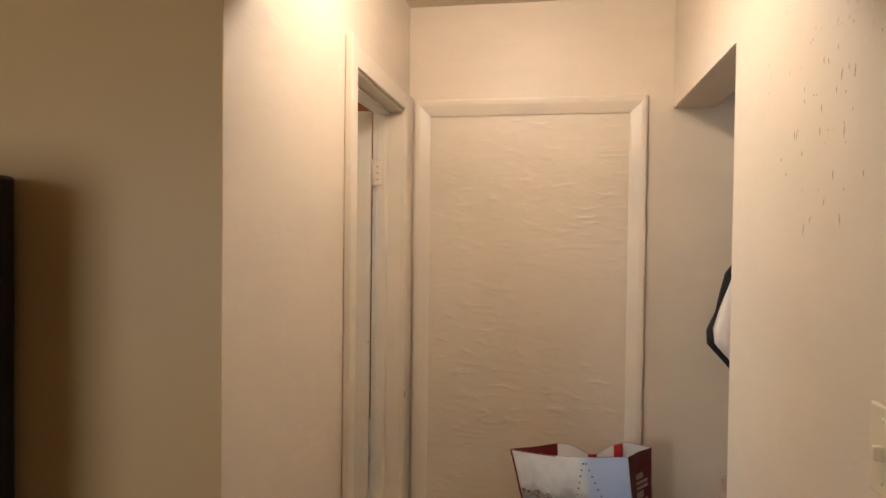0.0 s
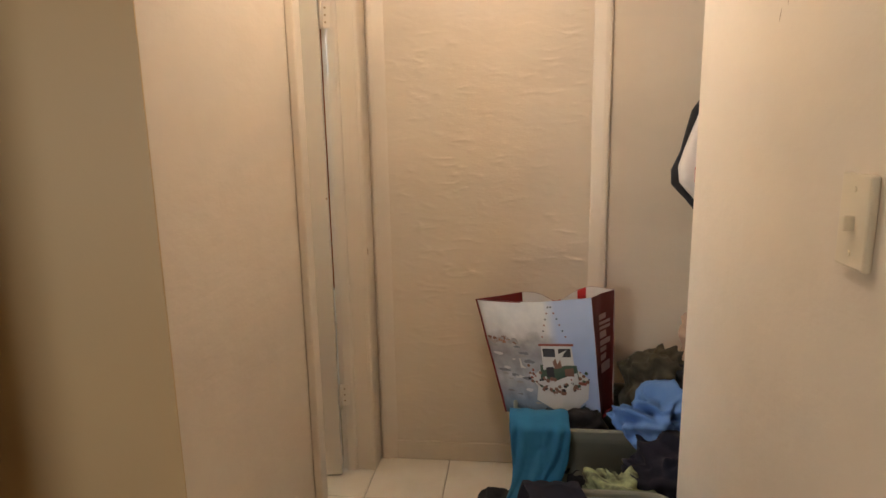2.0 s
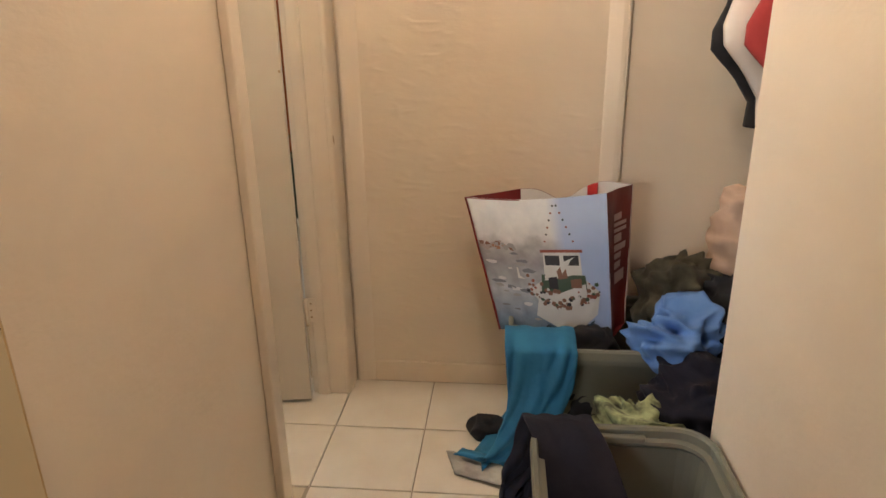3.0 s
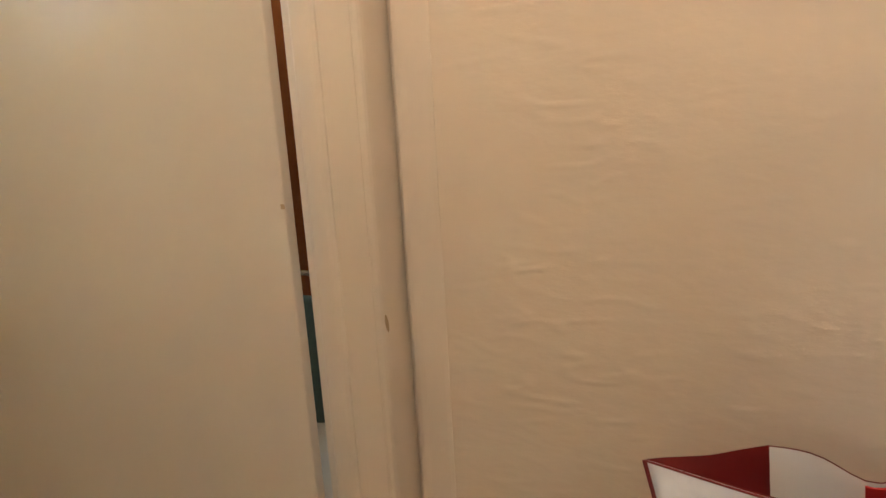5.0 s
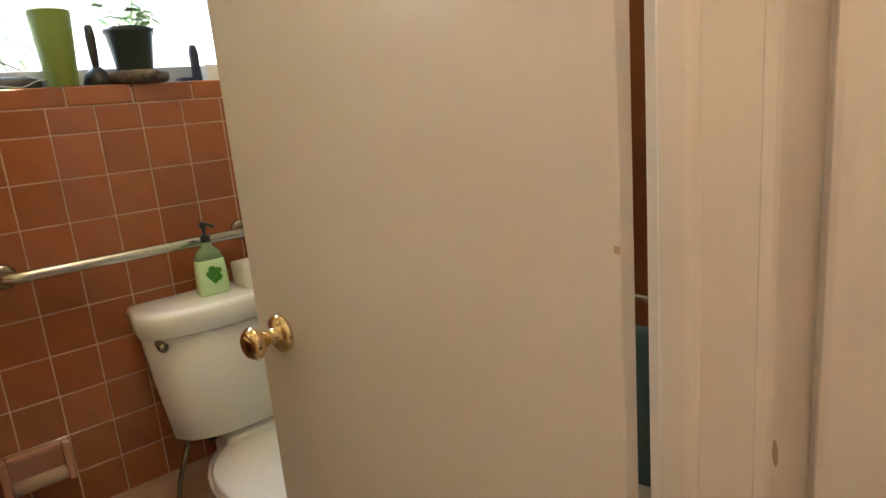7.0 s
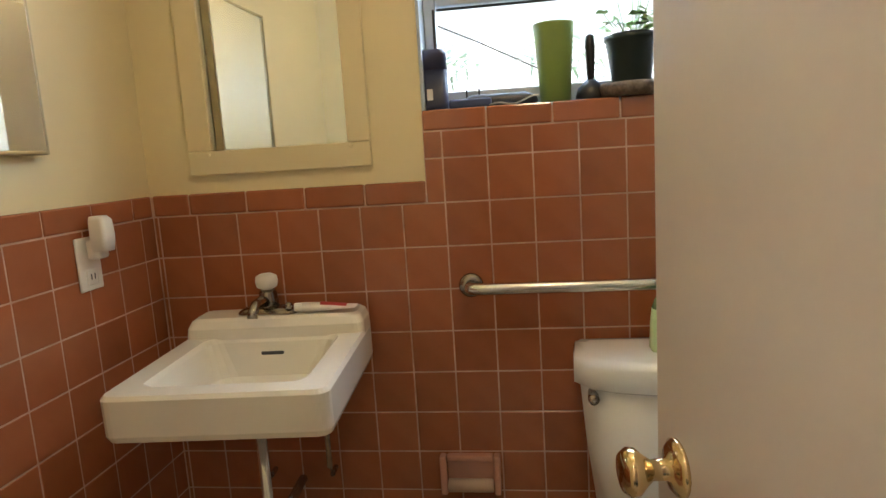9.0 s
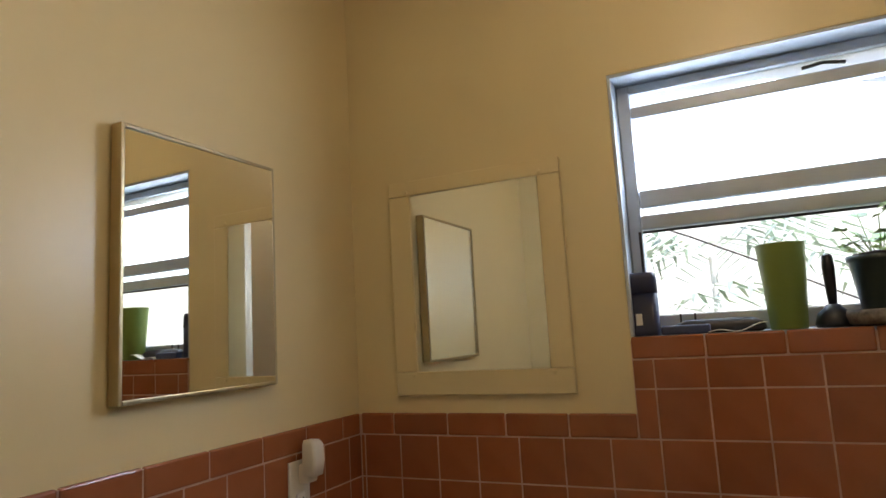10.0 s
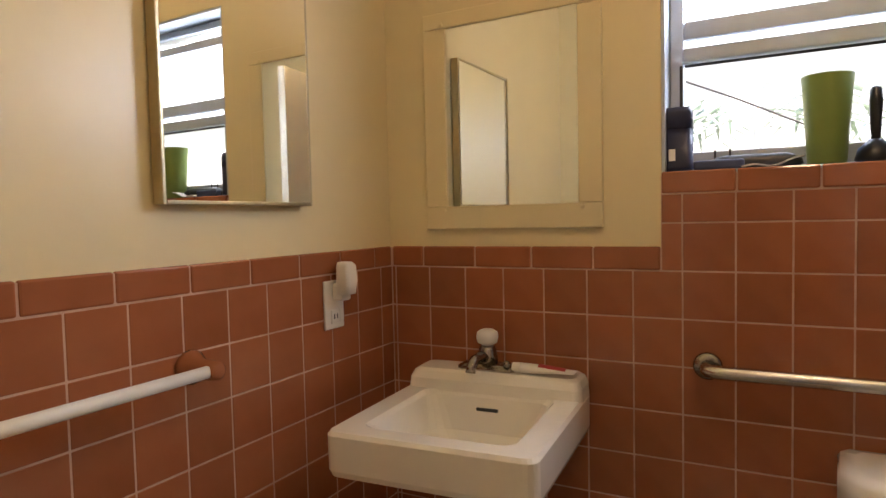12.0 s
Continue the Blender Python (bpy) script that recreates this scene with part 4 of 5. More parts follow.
def tote(name, x0, x1, y0, y1, h, label):
    """Open storage tote with a rolled rim and handle lips."""
    th = tagged(empty(name, ((x0 + x1) / 2, (y0 + y1) / 2, 0.0)), label, "storage tote", group="storage totes")
    a, b = (x1 - x0) / 2, (y1 - y0) / 2
    t = 0.045
    R = lambda i, z, r: rrect(-a + i, a - i, -b + i, b - i, z, r, 6)
    part("shell", loft([R(t + 0.01, 0.0, 0.05), R(t, 0.006, 0.055), R(0.022, h - 0.05, 0.07), R(0.020, h - 0.045, 0.07), R(0.024, h - 0.045, 0.066), R(t + 0.004, 0.010, 0.05)]), BIN, th)
    part("rim", loft([R(0.019, h - 0.046, 0.07), R(0.002, h - 0.046, 0.08), R(0.0, h - 0.030, 0.08), R(0.0, h - 0.006, 0.08), R(0.004, h, 0.078), R(0.012, h, 0.072), R(0.016, h - 0.006, 0.07), R(0.017, h - 0.024, 0.07), R(0.030, h - 0.026, 0.062), R(0.031, h - 0.034, 0.062), R(0.024, h - 0.044, 0.066)], False, False), BIN, th)
    for s in (1, -1):
        part("handle", box(-0.055, 0.055, s * (b - 0.028) - 0.008, s * (b - 0.028) + 0.008, h - 0.030, h - 0.012, 0.004), BIN, th)
    return th


tote("storage_tote", 0.628, 1.030, -1.44, -0.835, 0.405, "open grey-green plastic tote holding a few clothes")
tote("storage_tote", 0.585, 1.150, -0.485, -0.075, 0.400, "grey-green plastic tote heaped with laundry")

# clothes in the front tote
tagged(part("pink_garment", heap(0.78, -1.16, 0.012, 0.11, 0.2, 0.28, 3.0), PINK, smooth=True), "crumpled blush pink garment in a tote", "clothing")
tagged(part("red_garment", heap(0.92, -1.17, 0.012, 0.07, 0.15, 0.26, 7.0), RED_CLOTH, smooth=True), "crumpled red garment in a tote", "clothing")
# laundry in the rear tote
tagged(part("dark_laundry", heap(0.80, -0.29, 0.012, 0.175, 0.155, 0.375, 5.0, 0.02), BLACK_CLOTH, smooth=True), "heap of dark clothes in a tote", "clothing")
tagged(part("olive_laundry", heap(1.10, -0.20, 0.36, 0.115, 0.12, 0.205, 11.0, 0.036), OLIVE, smooth=True), "crumpled olive grey clothes on a heap", "clothing")
tagged(part("black_laundry", heap(1.29, -0.28, 0.0, 0.17, 0.20, 0.54, 15.0, 0.04, (-0.02, 0)), BLACK_CLOTH, smooth=True), "large heap of black clothes on the floor", "clothing")
tagged(part("beige_backpack", heap(1.32, -0.13, 0.45, 0.115, 0.09, 0.33, 21.0, 0.02, (-0.02, 0.0)), PINK, smooth=True), "slumped beige backpack on dark clothes", "backpack")
tagged(part("blue_shirt", heap(1.035, -0.46, 0.37, 0.092, 0.08, 0.125, 27.0, 0.055, (0.03, 0.0)), BLUE, smooth=True), "bunched sky blue shirt on a tote's edge", "clothing")
tagged(part("dark_jeans", heap(1.08, -0.66, 0.0, 0.155, 0.16, 0.40, 33.0, 0.05, (0.02, 0.08)), NAVY, smooth=True), "dark navy trousers slumped between totes", "clothing")
tagged(part("print_shirt", heap(0.88, -0.70, 0.0, 0.085, 0.075, 0.33, 41.0, 0.06, (0.03, 0.0)), CAMO, smooth=True), "green and black print garment between totes", "clothing")


def teal(u, v):
    """u across, v from the tote's rim down to the floor, where the tail curls to the side."""
    fall = max(0.0, (v - 0.16) / 0.84)
    w = 0.100 * (1 - 0.55 * fall ** 1.5)
    cx = 0.672 + 0.012 * math.sin(fall * 3) - 0.155 * fall ** 2.6
    x = cx + (u - 0.5) * 2 * w
    fold = 0.018 * math.sin(u * 9 + 7 * v + 2 * nz(u * 2, v * 2)) * (0.2 + 0.8 * v) + 0.016 * nz(u * 5 + 2 * v, v * 4, 4)
    if v < 0.16:
        f = v / 0.16
        return (x, -0.36 - 0.135 * f, 0.412 + 0.022 * math.sin(f * 3.1) + 0.4 * fold)
    low = max(0.0, fall - 0.85) / 0.15
    return (x - 0.05 * low, -0.499 - abs(fold) - 0.012 * fall + 0.05 * low, 0.416 - 0.375 * min(1.0, fall / 0.88) - 0.012 * low + 0.012 * low * math.sin(u * 8))


tagged(part("teal_towel", sheet(teal, 44, 40, 0.005), TEAL, smooth=True), "teal cloth draped over a tote to the floor", "towel")


def navy(u, v):
    x = 0.675 + 0.085 * (u - 0.5) * 2 * (1 - 0.25 * v)
    fold = 0.024 * math.sin(u * 11 + 3 * v) * (0.3 + v)
    if v < 0.3:
        f = v / 0.3
        return (x + 0.06 * (1 - f) + 0.02, -1.02 + 0.17 * f, 0.30 + 0.115 * math.sin(f * 1.57) + fold * 0.4)
    f = (v - 0.3) / 0.7
    x += 0.05 * f * nz(u * 3, v * 4, 7)
    return (x + 0.02 - 0.09 * f, -0.816 + 0.02 * f + 0.05 * f * abs(nz(u * 5, v * 4, 9)) + abs(fold) * 0.6, 0.416 - 0.36 * f * (0.75 + 0.25 * (1 - u)))


tagged(part("navy_garment", sheet(navy, 34, 34, 0.008), NAVY, smooth=True), "dark navy garment hung over a tote's corner", "clothing")
tagged(part("black_sock", heap(0.52, -0.33, 0.0, 0.05, 0.035, 0.045, 51.0, 0.02), BLACK_CLOTH, smooth=True), "small black sock on the floor tiles", "sock")
tagged(part("grey_wrapper", sheet(lambda u, v: (0.395 + 0.185 * u + 0.035 * v, -0.425 - 0.075 * u - 0.11 * v, 0.004 + 0.012 * abs(nz(u * 4, v * 4, 3)) + 0.02 * u), 18, 10, 0.002), PAPER, smooth=True), "crumpled grey wrapper on the floor tiles", "wrapper")

# ---- shopping bag with a printed boat ----
bag = tagged(empty("shopping_bag", (0, 0, 0)), "glossy woven shopping bag printed with a fishing boat, maroon sides", "bag")
FTL, FTR, FBR, FBL = (Vector(p) for p in ((0.444, -0.143, 0.753), (0.850, -0.328, 0.814), (0.900, -0.310, 0.352), (0.560, -0.262, 0.352)))
BTL, BTR, BBR, BBL = (Vector(p) for p in ((0.618, -0.087, 0.768), (0.950, -0.183, 0.807), (0.960, -0.190, 0.352), (0.640, -0.150, 0.352)))


def quad(tl_, tr_, br_, bl_, bulge, u, v, off=0.0):
    """u from left to right, v from bottom to top."""
    p = (tl_ * v + bl_ * (1 - v)) * (1 - u) + (tr_ * v + br_ * (1 - v)) * u
    n = (tr_ - tl_).cross(bl_ - tl_).normalized() * -1
    k = bulge * math.sin(math.pi * u) * (0.35 + 0.65 * (1 - v)) * 1.2 + 0.004 * nz(u * 3, v * 4, bulge * 50)
    return p + n * (k + off)


def front(u, v, off=0.0):
    q = quad(FTL, FTR, FBR, FBL, 0.022, u, v, off * 1.6 + (0.0012 if off > 0 else 0.0))
    q.z -= 0.012 * math.sin(math.pi * u) * v
    return q


def uv_panel(name, fn, nu, nv, material, parent, thick=0.003):
    bm = bmesh.new()
    uvl = bm.loops.layers.uv.new("UVMap")
    g = [[bm.verts.new(fn(i / nu, j / nv)) for j in range(nv + 1)] for i in range(nu + 1)]
    at = {g[i][j]: (i / nu, j / nv) for i in range(nu + 1) for j in range(nv + 1)}
    for i in range(nu):
        for j in range(nv):
            f = bm.faces.new((g[i][j], g[i + 1][j], g[i + 1][j + 1], g[i][j + 1]))
            for lo in f.loops:
                lo[uvl].uv = at[lo.vert]
    return part(name, bm, material, parent, smooth=True)


def seascape():
    m = bpy.data.materials.new("printed_seascape")
    m.use_nodes = True
    nt = m.node_tree
    b = nt.nodes["Principled BSDF"]
    b.inputs["Roughness"].default_value = 0.32
    uv = nt.nodes.new("ShaderNodeUVMap")
    sep = nt.nodes.new("ShaderNodeSeparateXYZ")
    nt.links.new(uv.outputs["UV"], sep.inputs["Vector"])
    n = nt.nodes.new("ShaderNodeTexNoise")
    n.inputs["Scale"].default_value, n.inputs["Detail"].default_value = 5, 7
    nt.links.new(uv.outputs["UV"], n.inputs["Vector"])
    wob = nt.nodes.new("ShaderNodeMath")
    wob.operation = "MULTIPLY_ADD"
    wob.inputs[1].default_value = 0.16
    nt.links.new(n.outputs["Fac"], wob.inputs[0])
    nt.links.new(sep.outputs["Y"], wob.inputs[2])
    rp = nt.nodes.new("ShaderNodeValToRGB")
    el = rp.color_ramp.elements
    el[0].position, el[0].color = 0.06, (0.05, 0.10, 0.16, 1)
    el[1].position, el[1].color = 1.0, (0.74, 0.76, 0.80, 1)
    for pos, c in ((0.20, (0.16, 0.22, 0.32)), (0.40, (0.38, 0.41, 0.48)), (0.60, (0.25, 0.26, 0.30)), (0.72, (0.34, 0.34, 0.37)), (0.80, (0.62, 0.63, 0.66))):
        e = el.new(pos)
        e.color = (*c, 1)
    nt.links.new(wob.outputs["Value"], rp.inputs["Fac"])
    n2 = nt.nodes.new("ShaderNodeTexNoise")
    n2.inputs["Scale"].default_value, n2.inputs["Detail"].default_value = 9, 6
    nt.links.new(uv.outputs["UV"], n2.inputs["Vector"])
    mx = nt.nodes.new("ShaderNodeMix")
    mx.data_type, mx.blend_type = "RGBA", "OVERLAY"
    mx.inputs["Factor"].default_value = 0.55
    nt.links.new(rp.outputs["Color"], mx.inputs["A"])
    nt.links.new(n2.outputs["Fac"], mx.inputs["B"])
    blue = nt.nodes.new("ShaderNodeMapRange")
    blue.inputs["From Min"].default_value, blue.inputs["From Max"].default_value = 0.60, 0.70
    nt.links.new(sep.outputs["X"], blue.inputs["Value"])
    mx2 = nt.nodes.new("ShaderNodeMix")
    mx2.data_type, mx2.blend_type = "RGBA", "MIX"
    ml = nt.nodes.new("ShaderNodeMath")
    ml.operation = "MULTIPLY"
    ml.inputs[1].default_value = 0.85
    nt.links.new(blue.outputs["Result"], ml.inputs[0])
    nt.links.new(ml.outputs["Value"], mx2.inputs["Factor"])
    nt.links.new(mx.outputs["Result"], mx2.inputs["A"])
    mx2.inputs["B"].default_value = (0.36, 0.48, 0.76, 1)
    nt.links.new(mx2.outputs["Result"], b.inputs["Base Color"])
    bp = nt.nodes.new("ShaderNodeBump")
    bp.inputs["Strength"].default_value, bp.inputs["Distance"].default_value = 0.3, 0.004
    nt.links.new(n.outputs["Fac"], bp.inputs["Height"])
    nt.links.new(bp.outputs["Normal"], b.inputs["Normal"])
    return m


fp = uv_panel("front_panel", front, 24, 24, seascape(), bag)
def back(u, v, off=0.0):
    """Back panel, sagging beside its raised corner; u runs from the logo side."""
    q = quad(BTR, BTL, BBL, BBR, 0.030, u, v, off)
    q.z -= v * (0.042 * math.exp(-((u - 0.62) / 0.16) ** 2) - 0.012 * math.exp(-((u - 0.25) / 0.15) ** 2))
    return q


uv_panel("back_panel", back, 20, 12, MAROON, bag)
uv_panel("side_panel", lambda u, v: quad(FTR, BTR, BBR, FBR, -0.012, u, v), 8, 16, MAROON, bag)
uv_panel("side_panel", lambda u, v: quad(BTL, FTL, FBL, BBL, -0.02, u, v), 8, 16, MAROON, bag)
uv_panel("bottom_panel", lambda u, v: quad(FBL, FBR, BBR, BBL, 0.0, u, v), 6, 6, MAROON, bag)
uv_panel("lining", lambda u, v: quad(FTL, FTR, FBR, FBL, 0.022, u, v, -0.006) - Vector((0, 0, 0.012 * math.sin(math.pi * u) * v)), 12, 12, MAROON, bag)
uv_panel("lining", lambda u, v: back(u, v, -0.004), 20, 12, BAG_WHITE, bag)
part("edge_piping", tube([tuple(front(0, k / 10, 0.002)) for k in range(11)], 0.0035, 6), MAROON, bag)
part("edge_piping", tube([tuple(front(k / 12, 0.995, 0.0)) for k in range(6)], 0.002, 6), MAROON, bag)
part("handle_strap", sheet(lambda u, v: tuple(back(0.30 + 0.09 * u, 1.0 - 0.35 * (1 - v), -0.009)), 3, 10, 0.003), flat("red_strap", (0.5, 0.02, 0.02)), bag, "red woven strap")
part("handle_strap", sheet(lambda u, v: tuple(back(0.56 + 0.09 * u, 1.02 - 0.35 * (1 - v), -0.009 - 0.02 * v)), 3, 10, 0.003), flat("red_strap", (0.5, 0.02, 0.02)), bag, "red woven strap")


def printed(pts, color, name, off=0.0012, parent=fp):
    bm = bmesh.new()
    bm.faces.new([bm.verts.new(front(u, v, off)) for u, v in pts])
    bmesh.ops.triangulate(bm, faces=bm.faces[:])
    return part(name, bm, flat("print_" + color[0], color[1], 0.35), parent)


WHT, DKB, RDD, GRN, BRN, GRY = ("white", (0.56, 0.57, 0.58)), ("ink", (0.02, 0.02, 0.03)), ("red", (0.26, 0.07, 0.05)), ("green", (0.05, 0.09, 0.06)), ("brown", (0.20, 0.10, 0.07)), ("grey", (0.30, 0.30, 0.32))
random.seed(17)
for k in range(26):
    u, v, r = 0.03 + 0.30 * random.random(), 0.655 + random.gauss(0, 0.012), random.uniform(0.010, 0.026)
    v += 0.015 * math.sin(u * 40)
    printed([(u + r * 1.3 * math.cos(a) * random.uniform(0.6, 1.2), v + r * math.sin(a) * random.uniform(0.5, 1.1)) for a in [i * math.pi / 4 for i in range(8)]], random.choice((BRN, GRY, ("haze", (0.34, 0.30, 0.30)), ("rust", (0.32, 0.16, 0.10)))), "print_shore", 0.0012 + 0.0001 * (k % 5))
for k in range(20):
    u, v, r = 0.05 + 0.36 * random.random(), 0.60 - 0.5 * random.random() ** 1.4, random.uniform(0.012, 0.04)
    u += 0.10 * max(0, 0.4 - v)
    printed([(u + r * 1.6 * math.cos(a) * random.uniform(0.6, 1.2), v + 0.5 * r * math.sin(a) * random.uniform(0.5, 1.1)) for a in [i * math.pi / 4 for i in range(8)]], random.choice((GRY, ("wave", (0.16, 0.18, 0.22)), ("foam", (0.55, 0.56, 0.60)))), "print_wave", 0.0007 + 0.0001 * (k % 5))
printed([(0.38, 0.34), (0.44, 0.27), (0.40, 0.15), (0.60, 0.06), (0.78, 0.08), (0.90, 0.18), (0.93, 0.34), (0.84, 0.42), (0.50, 0.42)], WHT, "print_hull", 0.0016)
printed([(0.52, 0.42), (0.53, 0.62), (0.80, 0.62), (0.81, 0.42)], WHT, "print_cabin", 0.0020)
printed([(0.54, 0.53), (0.54, 0.60), (0.65, 0.60), (0.65, 0.53)], DKB, "print_window", 0.0026)
printed([(0.68, 0.53), (0.68, 0.60), (0.79, 0.60), (0.79, 0.53)], DKB, "print_window", 0.0026)
printed([(0.51, 0.62), (0.51, 0.64), (0.82, 0.64), (0.82, 0.62)], RDD, "print_roof", 0.0026)
printed([(0.48, 0.33), (0.50, 0.46), (0.83, 0.46), (0.84, 0.33)], GRN, "print_deck", 0.0024)
printed([(0.63, 0.43), (0.62, 0.49), (0.65, 0.52), (0.66, 0.47), (0.69, 0.51), (0.70, 0.44)], BRN, "print_gear", 0.0030)
printed([(0.55, 0.36), (0.55, 0.44), (0.62, 0.45), (0.62, 0.36)], DKB, "print_hatch", 0.0030)
printed([(0.72, 0.37), (0.72, 0.43), (0.80, 0.44), (0.80, 0.37)], BRN, "print_hatch", 0.0030)
printed([(0.48, 0.10), (0.60, 0.06), (0.78, 0.075), (0.88, 0.14), (0.80, 0.02), (0.56, 0.01)], ("deep", (0.03, 0.07, 0.12)), "print_water", 0.0022)
random.seed(21)
for k in range(90):
    f = (k % 45) / 44
    u = 0.38 + 0.54 * f + random.uniform(-0.012, 0.012)
    v = 0.33 - 0.10 * math.sin(math.pi * f) + (random.uniform(-0.03, 0.025) if k < 45 else random.uniform(0.0, 0.13))
    r = random.uniform(0.007, 0.019)
    printed([(u + r * math.cos(a) * 1.1, v + r * math.sin(a)) for a in [i * math.pi / 3 for i in range(6)]], random.choice((BRN, GRN, WHT, DKB, RDD, BRN)), "print_garland", 0.0034 + 0.0001 * (k % 4))
for k in range(6):
    for s in (-1, 1):
        u, v = 0.66 + s * (0.012 + 0.018 * k), 0.95 - 0.05 * k
        printed([(u + 0.008 * math.cos(a), v + 0.008 * math.sin(a)) for a in [i * math.pi / 3 for i in range(6)]], (DKB, RDD)[k % 2], "print_bunting", 0.0028)
printed([(0.30, 0.42), (0.30, 0.50), (0.31, 0.50), (0.32, 0.44), (0.36, 0.42)], WHT, "print_buoy", 0.002)


def side(u, v, off):
    return quad(FTR, BTR, BBR, FBR, -0.012, u, v, off)


# logo on the side drawn as plain bars
for k, (v0, v1) in enumerate(((0.36, 0.44), (0.46, 0.51), (0.53, 0.57), (0.585, 0.63), (0.645, 0.70), (0.715, 0.74), (0.755, 0.78), (0.795, 0.84))):
    bmq = bmesh.new()
    tall = 0.80 if k in (0, 3, 5, 6) else 0.62
    bmq.faces.new([bmq.verts.new(side(u, v, 0.0035)) for u, v in ((0.30, v0), (0.30, v1), (tall, v1), (tall, v0))])
    part("logo_bar", bmq, flat("print_pale_pink", (0.60, 0.42, 0.40)), bag)

# ---- closet ----
rodc = tagged(part("closet_rod", tube([(1.46, -1.59, 1.74), (1.46, -0.005, 1.74)], 0.015), DULL_CHROME, smooth=True), "dull steel closet rod", "closet rod")


def garment(name, y, color, label, dx=0.0, dz=0.0, red=False):
    prof = [(1.46, 1.69), (1.36, 1.66), (1.28, 1.60), (1.19, 1.44), (1.125, 1.24), (1.13, 1.19), (1.20, 1.11), (1.24, 1.05), (1.24, 0.98), (1.48, 0.95), (1.70, 0.98), (1.70, 1.55), (1.60, 1.65)]
    g = tagged(empty(name, (0, y, 0)), label, "clothing", group="clothes on the closet rod")
    rings = []
    for t, s in ((-0.022, 0.93), (-0.012, 1.0), (0.012, 1.0), (0.022, 0.93)):
        ring = []
        for i in range(len(prof)):
            for f in (0.0, 0.34, 0.67):
                a, b = prof[i], prof[(i + 1) % len(prof)]
                x, z = a[0] + (b[0] - a[0]) * f, a[1] + (b[1] - a[1]) * f
                ring.append((1.46 + (x - 1.46) * s + dx + 0.006 * nz(x * 20, z * 8, y), t + 0.018 * math.sin(z * 14 + x * 30 + y * 50), 1.40 + (z - 1.40) * (0.5 + s / 2) + dz))
        rings.append(ring)
    part("cloth", loft(rings), color, g, smooth=True)
    part("hanger_hook", tube([(1.46, 0, 1.64), (1.46, 0, 1.735), (1.452, 0, 1.752), (1.46, 0, 1.762), (1.476, 0, 1.750)], 0.002, 6), DULL_CHROME, g)
    return g


garment("hanging_shirt", -0.20, BLACK_CLOTH, "black shirt hanging in the closet")
garment("hanging_shirt", -0.27, WHITE_CLOTH, "white shirt hanging in the closet", 0.006, 0.015)
garment("hanging_shirt", -0.33, RED_CLOTH, "red shirt hanging in the closet", 0.045, 0.015)
garment("hanging_shirt", -0.39, WHITE_CLOTH, "white shirt hanging in the closet", 0.10, 0.05)

# ---- floor tiles ----
fl = bpy.data.objects["floor"]
PITCH = 0.302
me = bpy.data.meshes.new("floor_tile")
bm = box(-PITCH / 2 + 0.002, PITCH / 2 - 0.002, -PITCH / 2 + 0.002, PITCH / 2 - 0.002, -0.008, 0.0, 0.0012, 1)
bm.to_mesh(me)
bm.free()
me.materials.append(FLOOR_TILE)
for i in range(-1, 6):
    for j in range(0, 11):
        x, y = 0.012 + PITCH * (i + 0.5), -0.010 - PITCH * (j + 0.5)
        if (x < -0.1 and y < -0.5) or y < -3.4 or (x > 1.15 and y < -1.5):
            continue
        o = new("floor_tile", me)
        o.parent = fl
        o.location = (x, y, 0)

# ---- wall tiles ----
P = 0.1062
G = 0.0016


def tile_mesh(w, h, axis):
    t = 0.006
    if axis == "x":
        bm = box(-t, 0, -w / 2 + G, w / 2 - G, -h / 2 + G, h / 2 - G, 0.0012, 1)
    else:
        bm = box(-w / 2 + G, w / 2 - G, -t, 0, -h / 2 + G, h / 2 - G, 0.0012, 1)
    me = bpy.data.meshes.new("wall_tile")
    bm.to_mesh(me)
    bm.free()
    me.materials.append(TILE)
    return me


cache = {}


def put_tile(parent, axis, a0, a1, z0, z1, name="tile"):
    key = (round(a1 - a0, 4), round(z1 - z0, 4), axis)
    if key not in cache:
        cache[key] = tile_mesh(key[0], key[1], axis)
    o = new(name, cache[key])
    o.parent = parent
    c, z = (a0 + a1) / 2, (z0 + z1) / 2
    o.location = (BX, c, z) if axis == "x" else (c, BY, z)


CAP0, CAP1 = 1.204, 1.258
Y11 = -0.6365
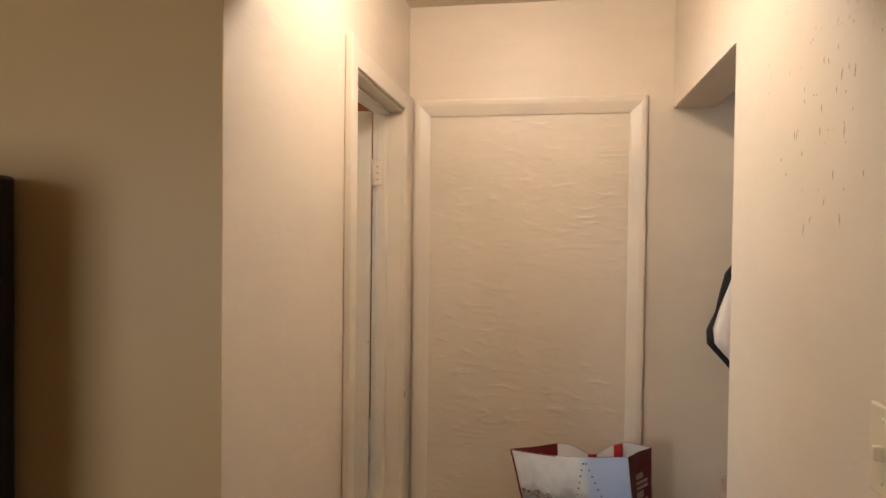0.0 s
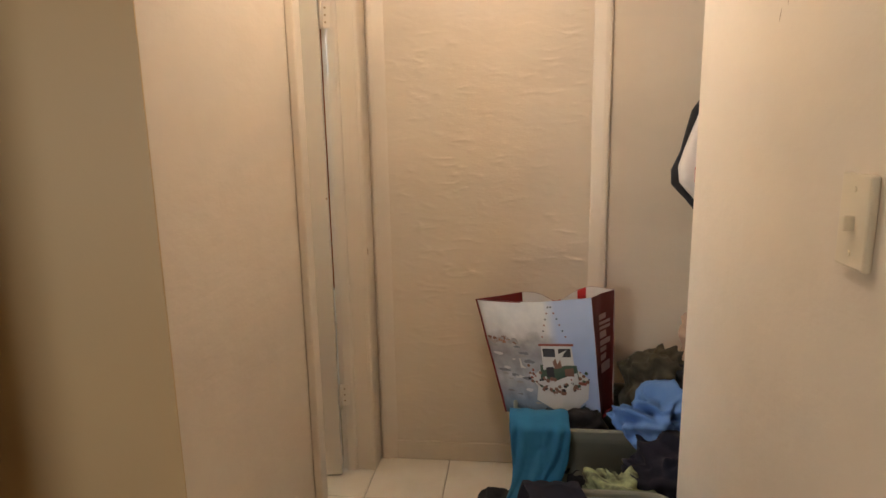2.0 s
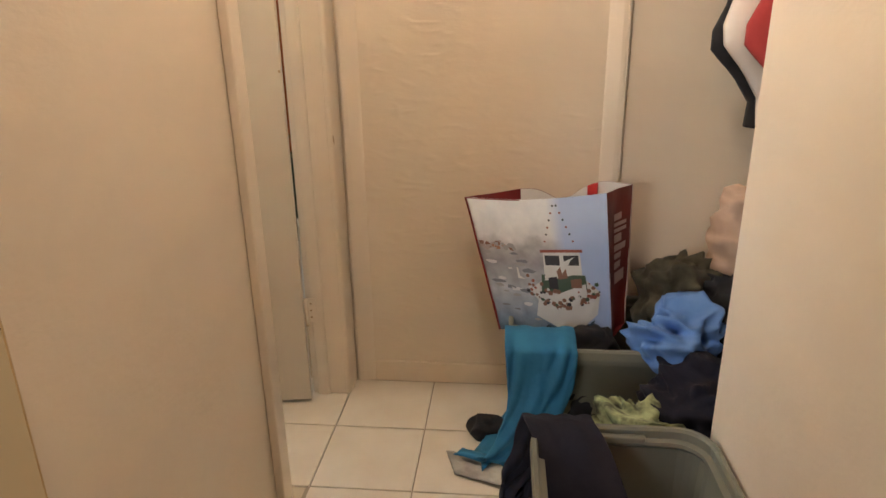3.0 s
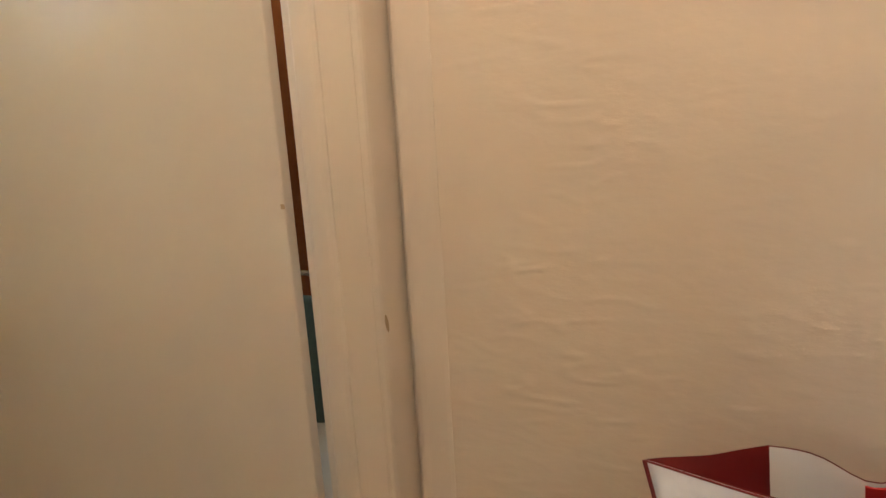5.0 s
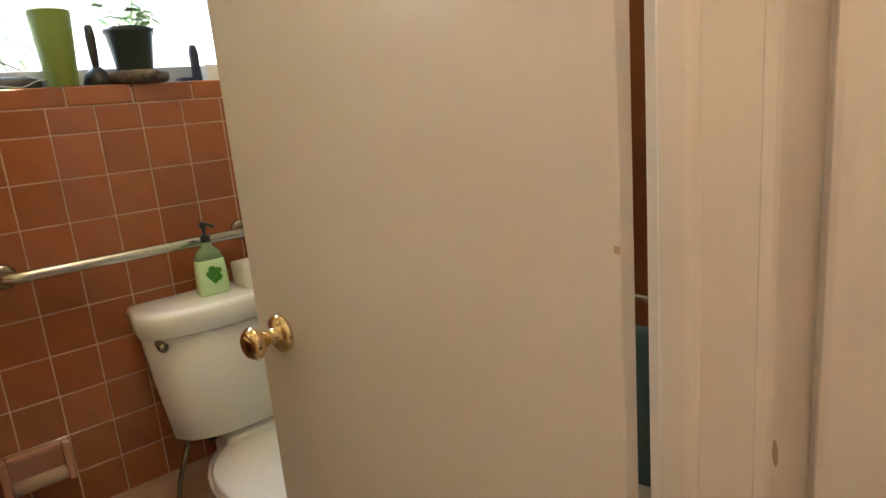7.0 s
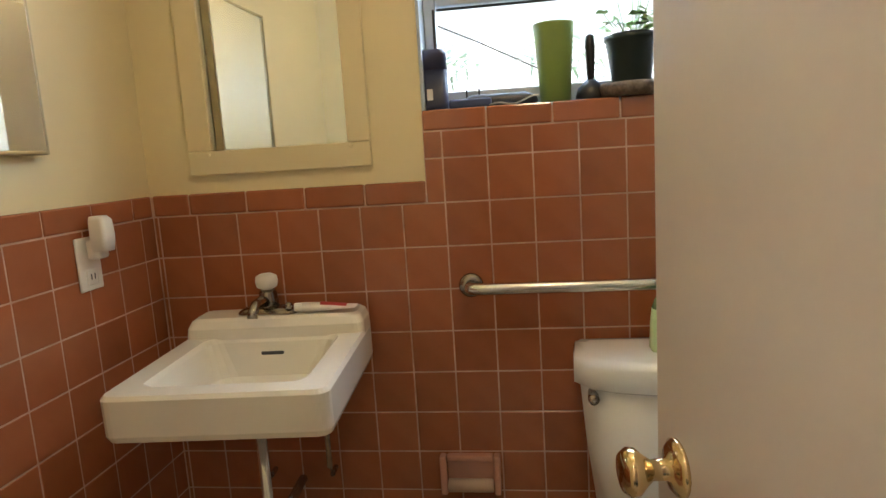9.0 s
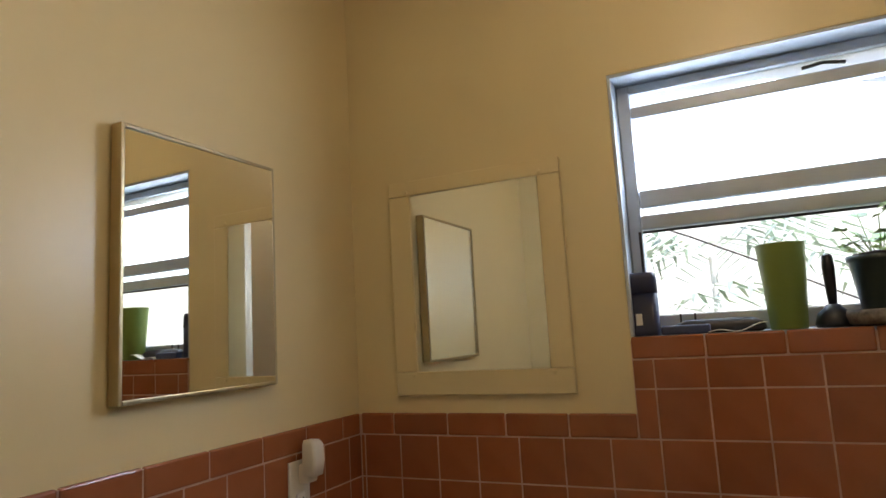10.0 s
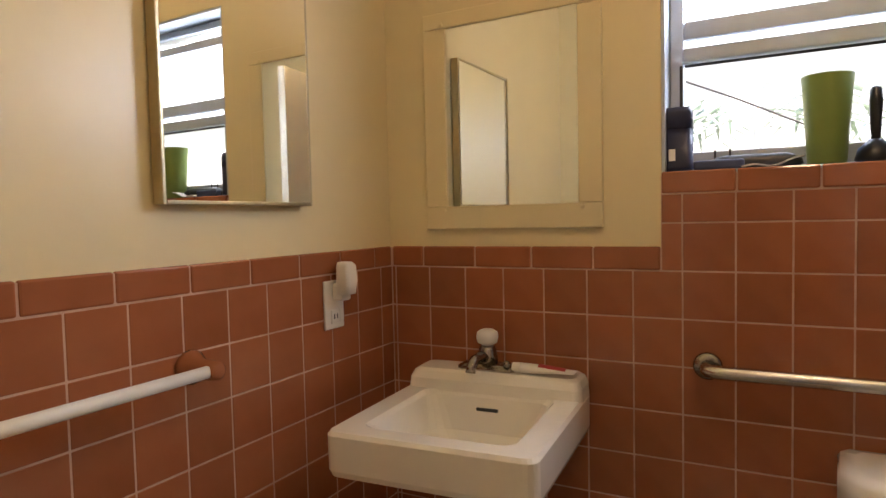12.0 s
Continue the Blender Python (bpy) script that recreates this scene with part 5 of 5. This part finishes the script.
# grout beds behind the tiles
part("grout_bed", box(PX - 0.001, BX - 0.0009, BY - 0.0009, WY0, 0.0, CAP1 - 0.003), GROUT, wall_win)
part("grout_bed", box(PX - 0.001, BX - 0.0009, WY0, 0.45, 0.0, WZ0 - 0.008), GROUT, wall_win)
part("grout_bed", box(BX - 0.0008, -0.161, PY - 0.001, BY - 0.0009, 0.0, CAP1 - 0.003), GROUT, wall_mir)
rows = [CAP0 - P * k for k in range(12)]
for k in range(11):
    z1_, z0_ = rows[k], max(0.0, rows[k + 1])
    y = Y11 + 10 * P
    while y > BY + 0.01:
        a1, a0 = y, max(y - P, BY)
        if a1 - a0 > 0.006 and a1 <= 0.44 and z0_ > 0.25:
            put_tile(wall_win, "x", a0, a1, z0_, z1_)
        y -= P
    x = -0.9315 - 6 * P
    while x < -0.17:
        a0, a1 = max(x, BX), min(x + P, -0.162)
        if a1 - a0 > 0.015 and z0_ > 0.25:
            put_tile(wall_mir, "y", a0, a1, z0_, z1_)
        x += P
# the stretch under the window
J1 = CAP0 + P
for z0_, z1_ in ((CAP0, J1), (J1, 1.374)):
    put_tile(wall_win, "x", WY0, Y11, z0_, z1_, "edge_tile")
    for i in range(10):
        if Y11 + (i + 1) * P < 0.44:
            put_tile(wall_win, "x", Y11 + i * P, Y11 + (i + 1) * P, z0_, z1_)
CW = 0.1525


def cap_piece(parent, axis, a0, a1, z0, z1, depth=0.010):
    if axis == "x":
        bm = box(-depth, 0.002, a0 + G, a1 - G, z0 + G, z1, 0.004, 2)
    else:
        bm = box(a0 + G, a1 - G, -depth, 0.002, z0 + G, z1, 0.004, 2)
    o = part("cap_tile", bm, TILE, parent)
    o.location = (BX, 0, 0) if axis == "x" else (0, BY, 0)


y = WY0
while y > BY + 0.02:
    cap_piece(wall_win, "x", max(y - CW, BY + 0.003), y, CAP0, CAP1)
    y -= CW
y = WY0
while y < 0.30:
    cap_piece(wall_win, "x", y, min(y + CW, 0.44), 1.374, WZ0, 0.02)
    y += CW
x = -1.140 - 3 * 0.1475
while x < -0.19:
    cap_piece(wall_mir, "y", max(x, BX + 0.003), min(x + 0.1475, -0.162), CAP0, CAP1)
    x += 0.1475
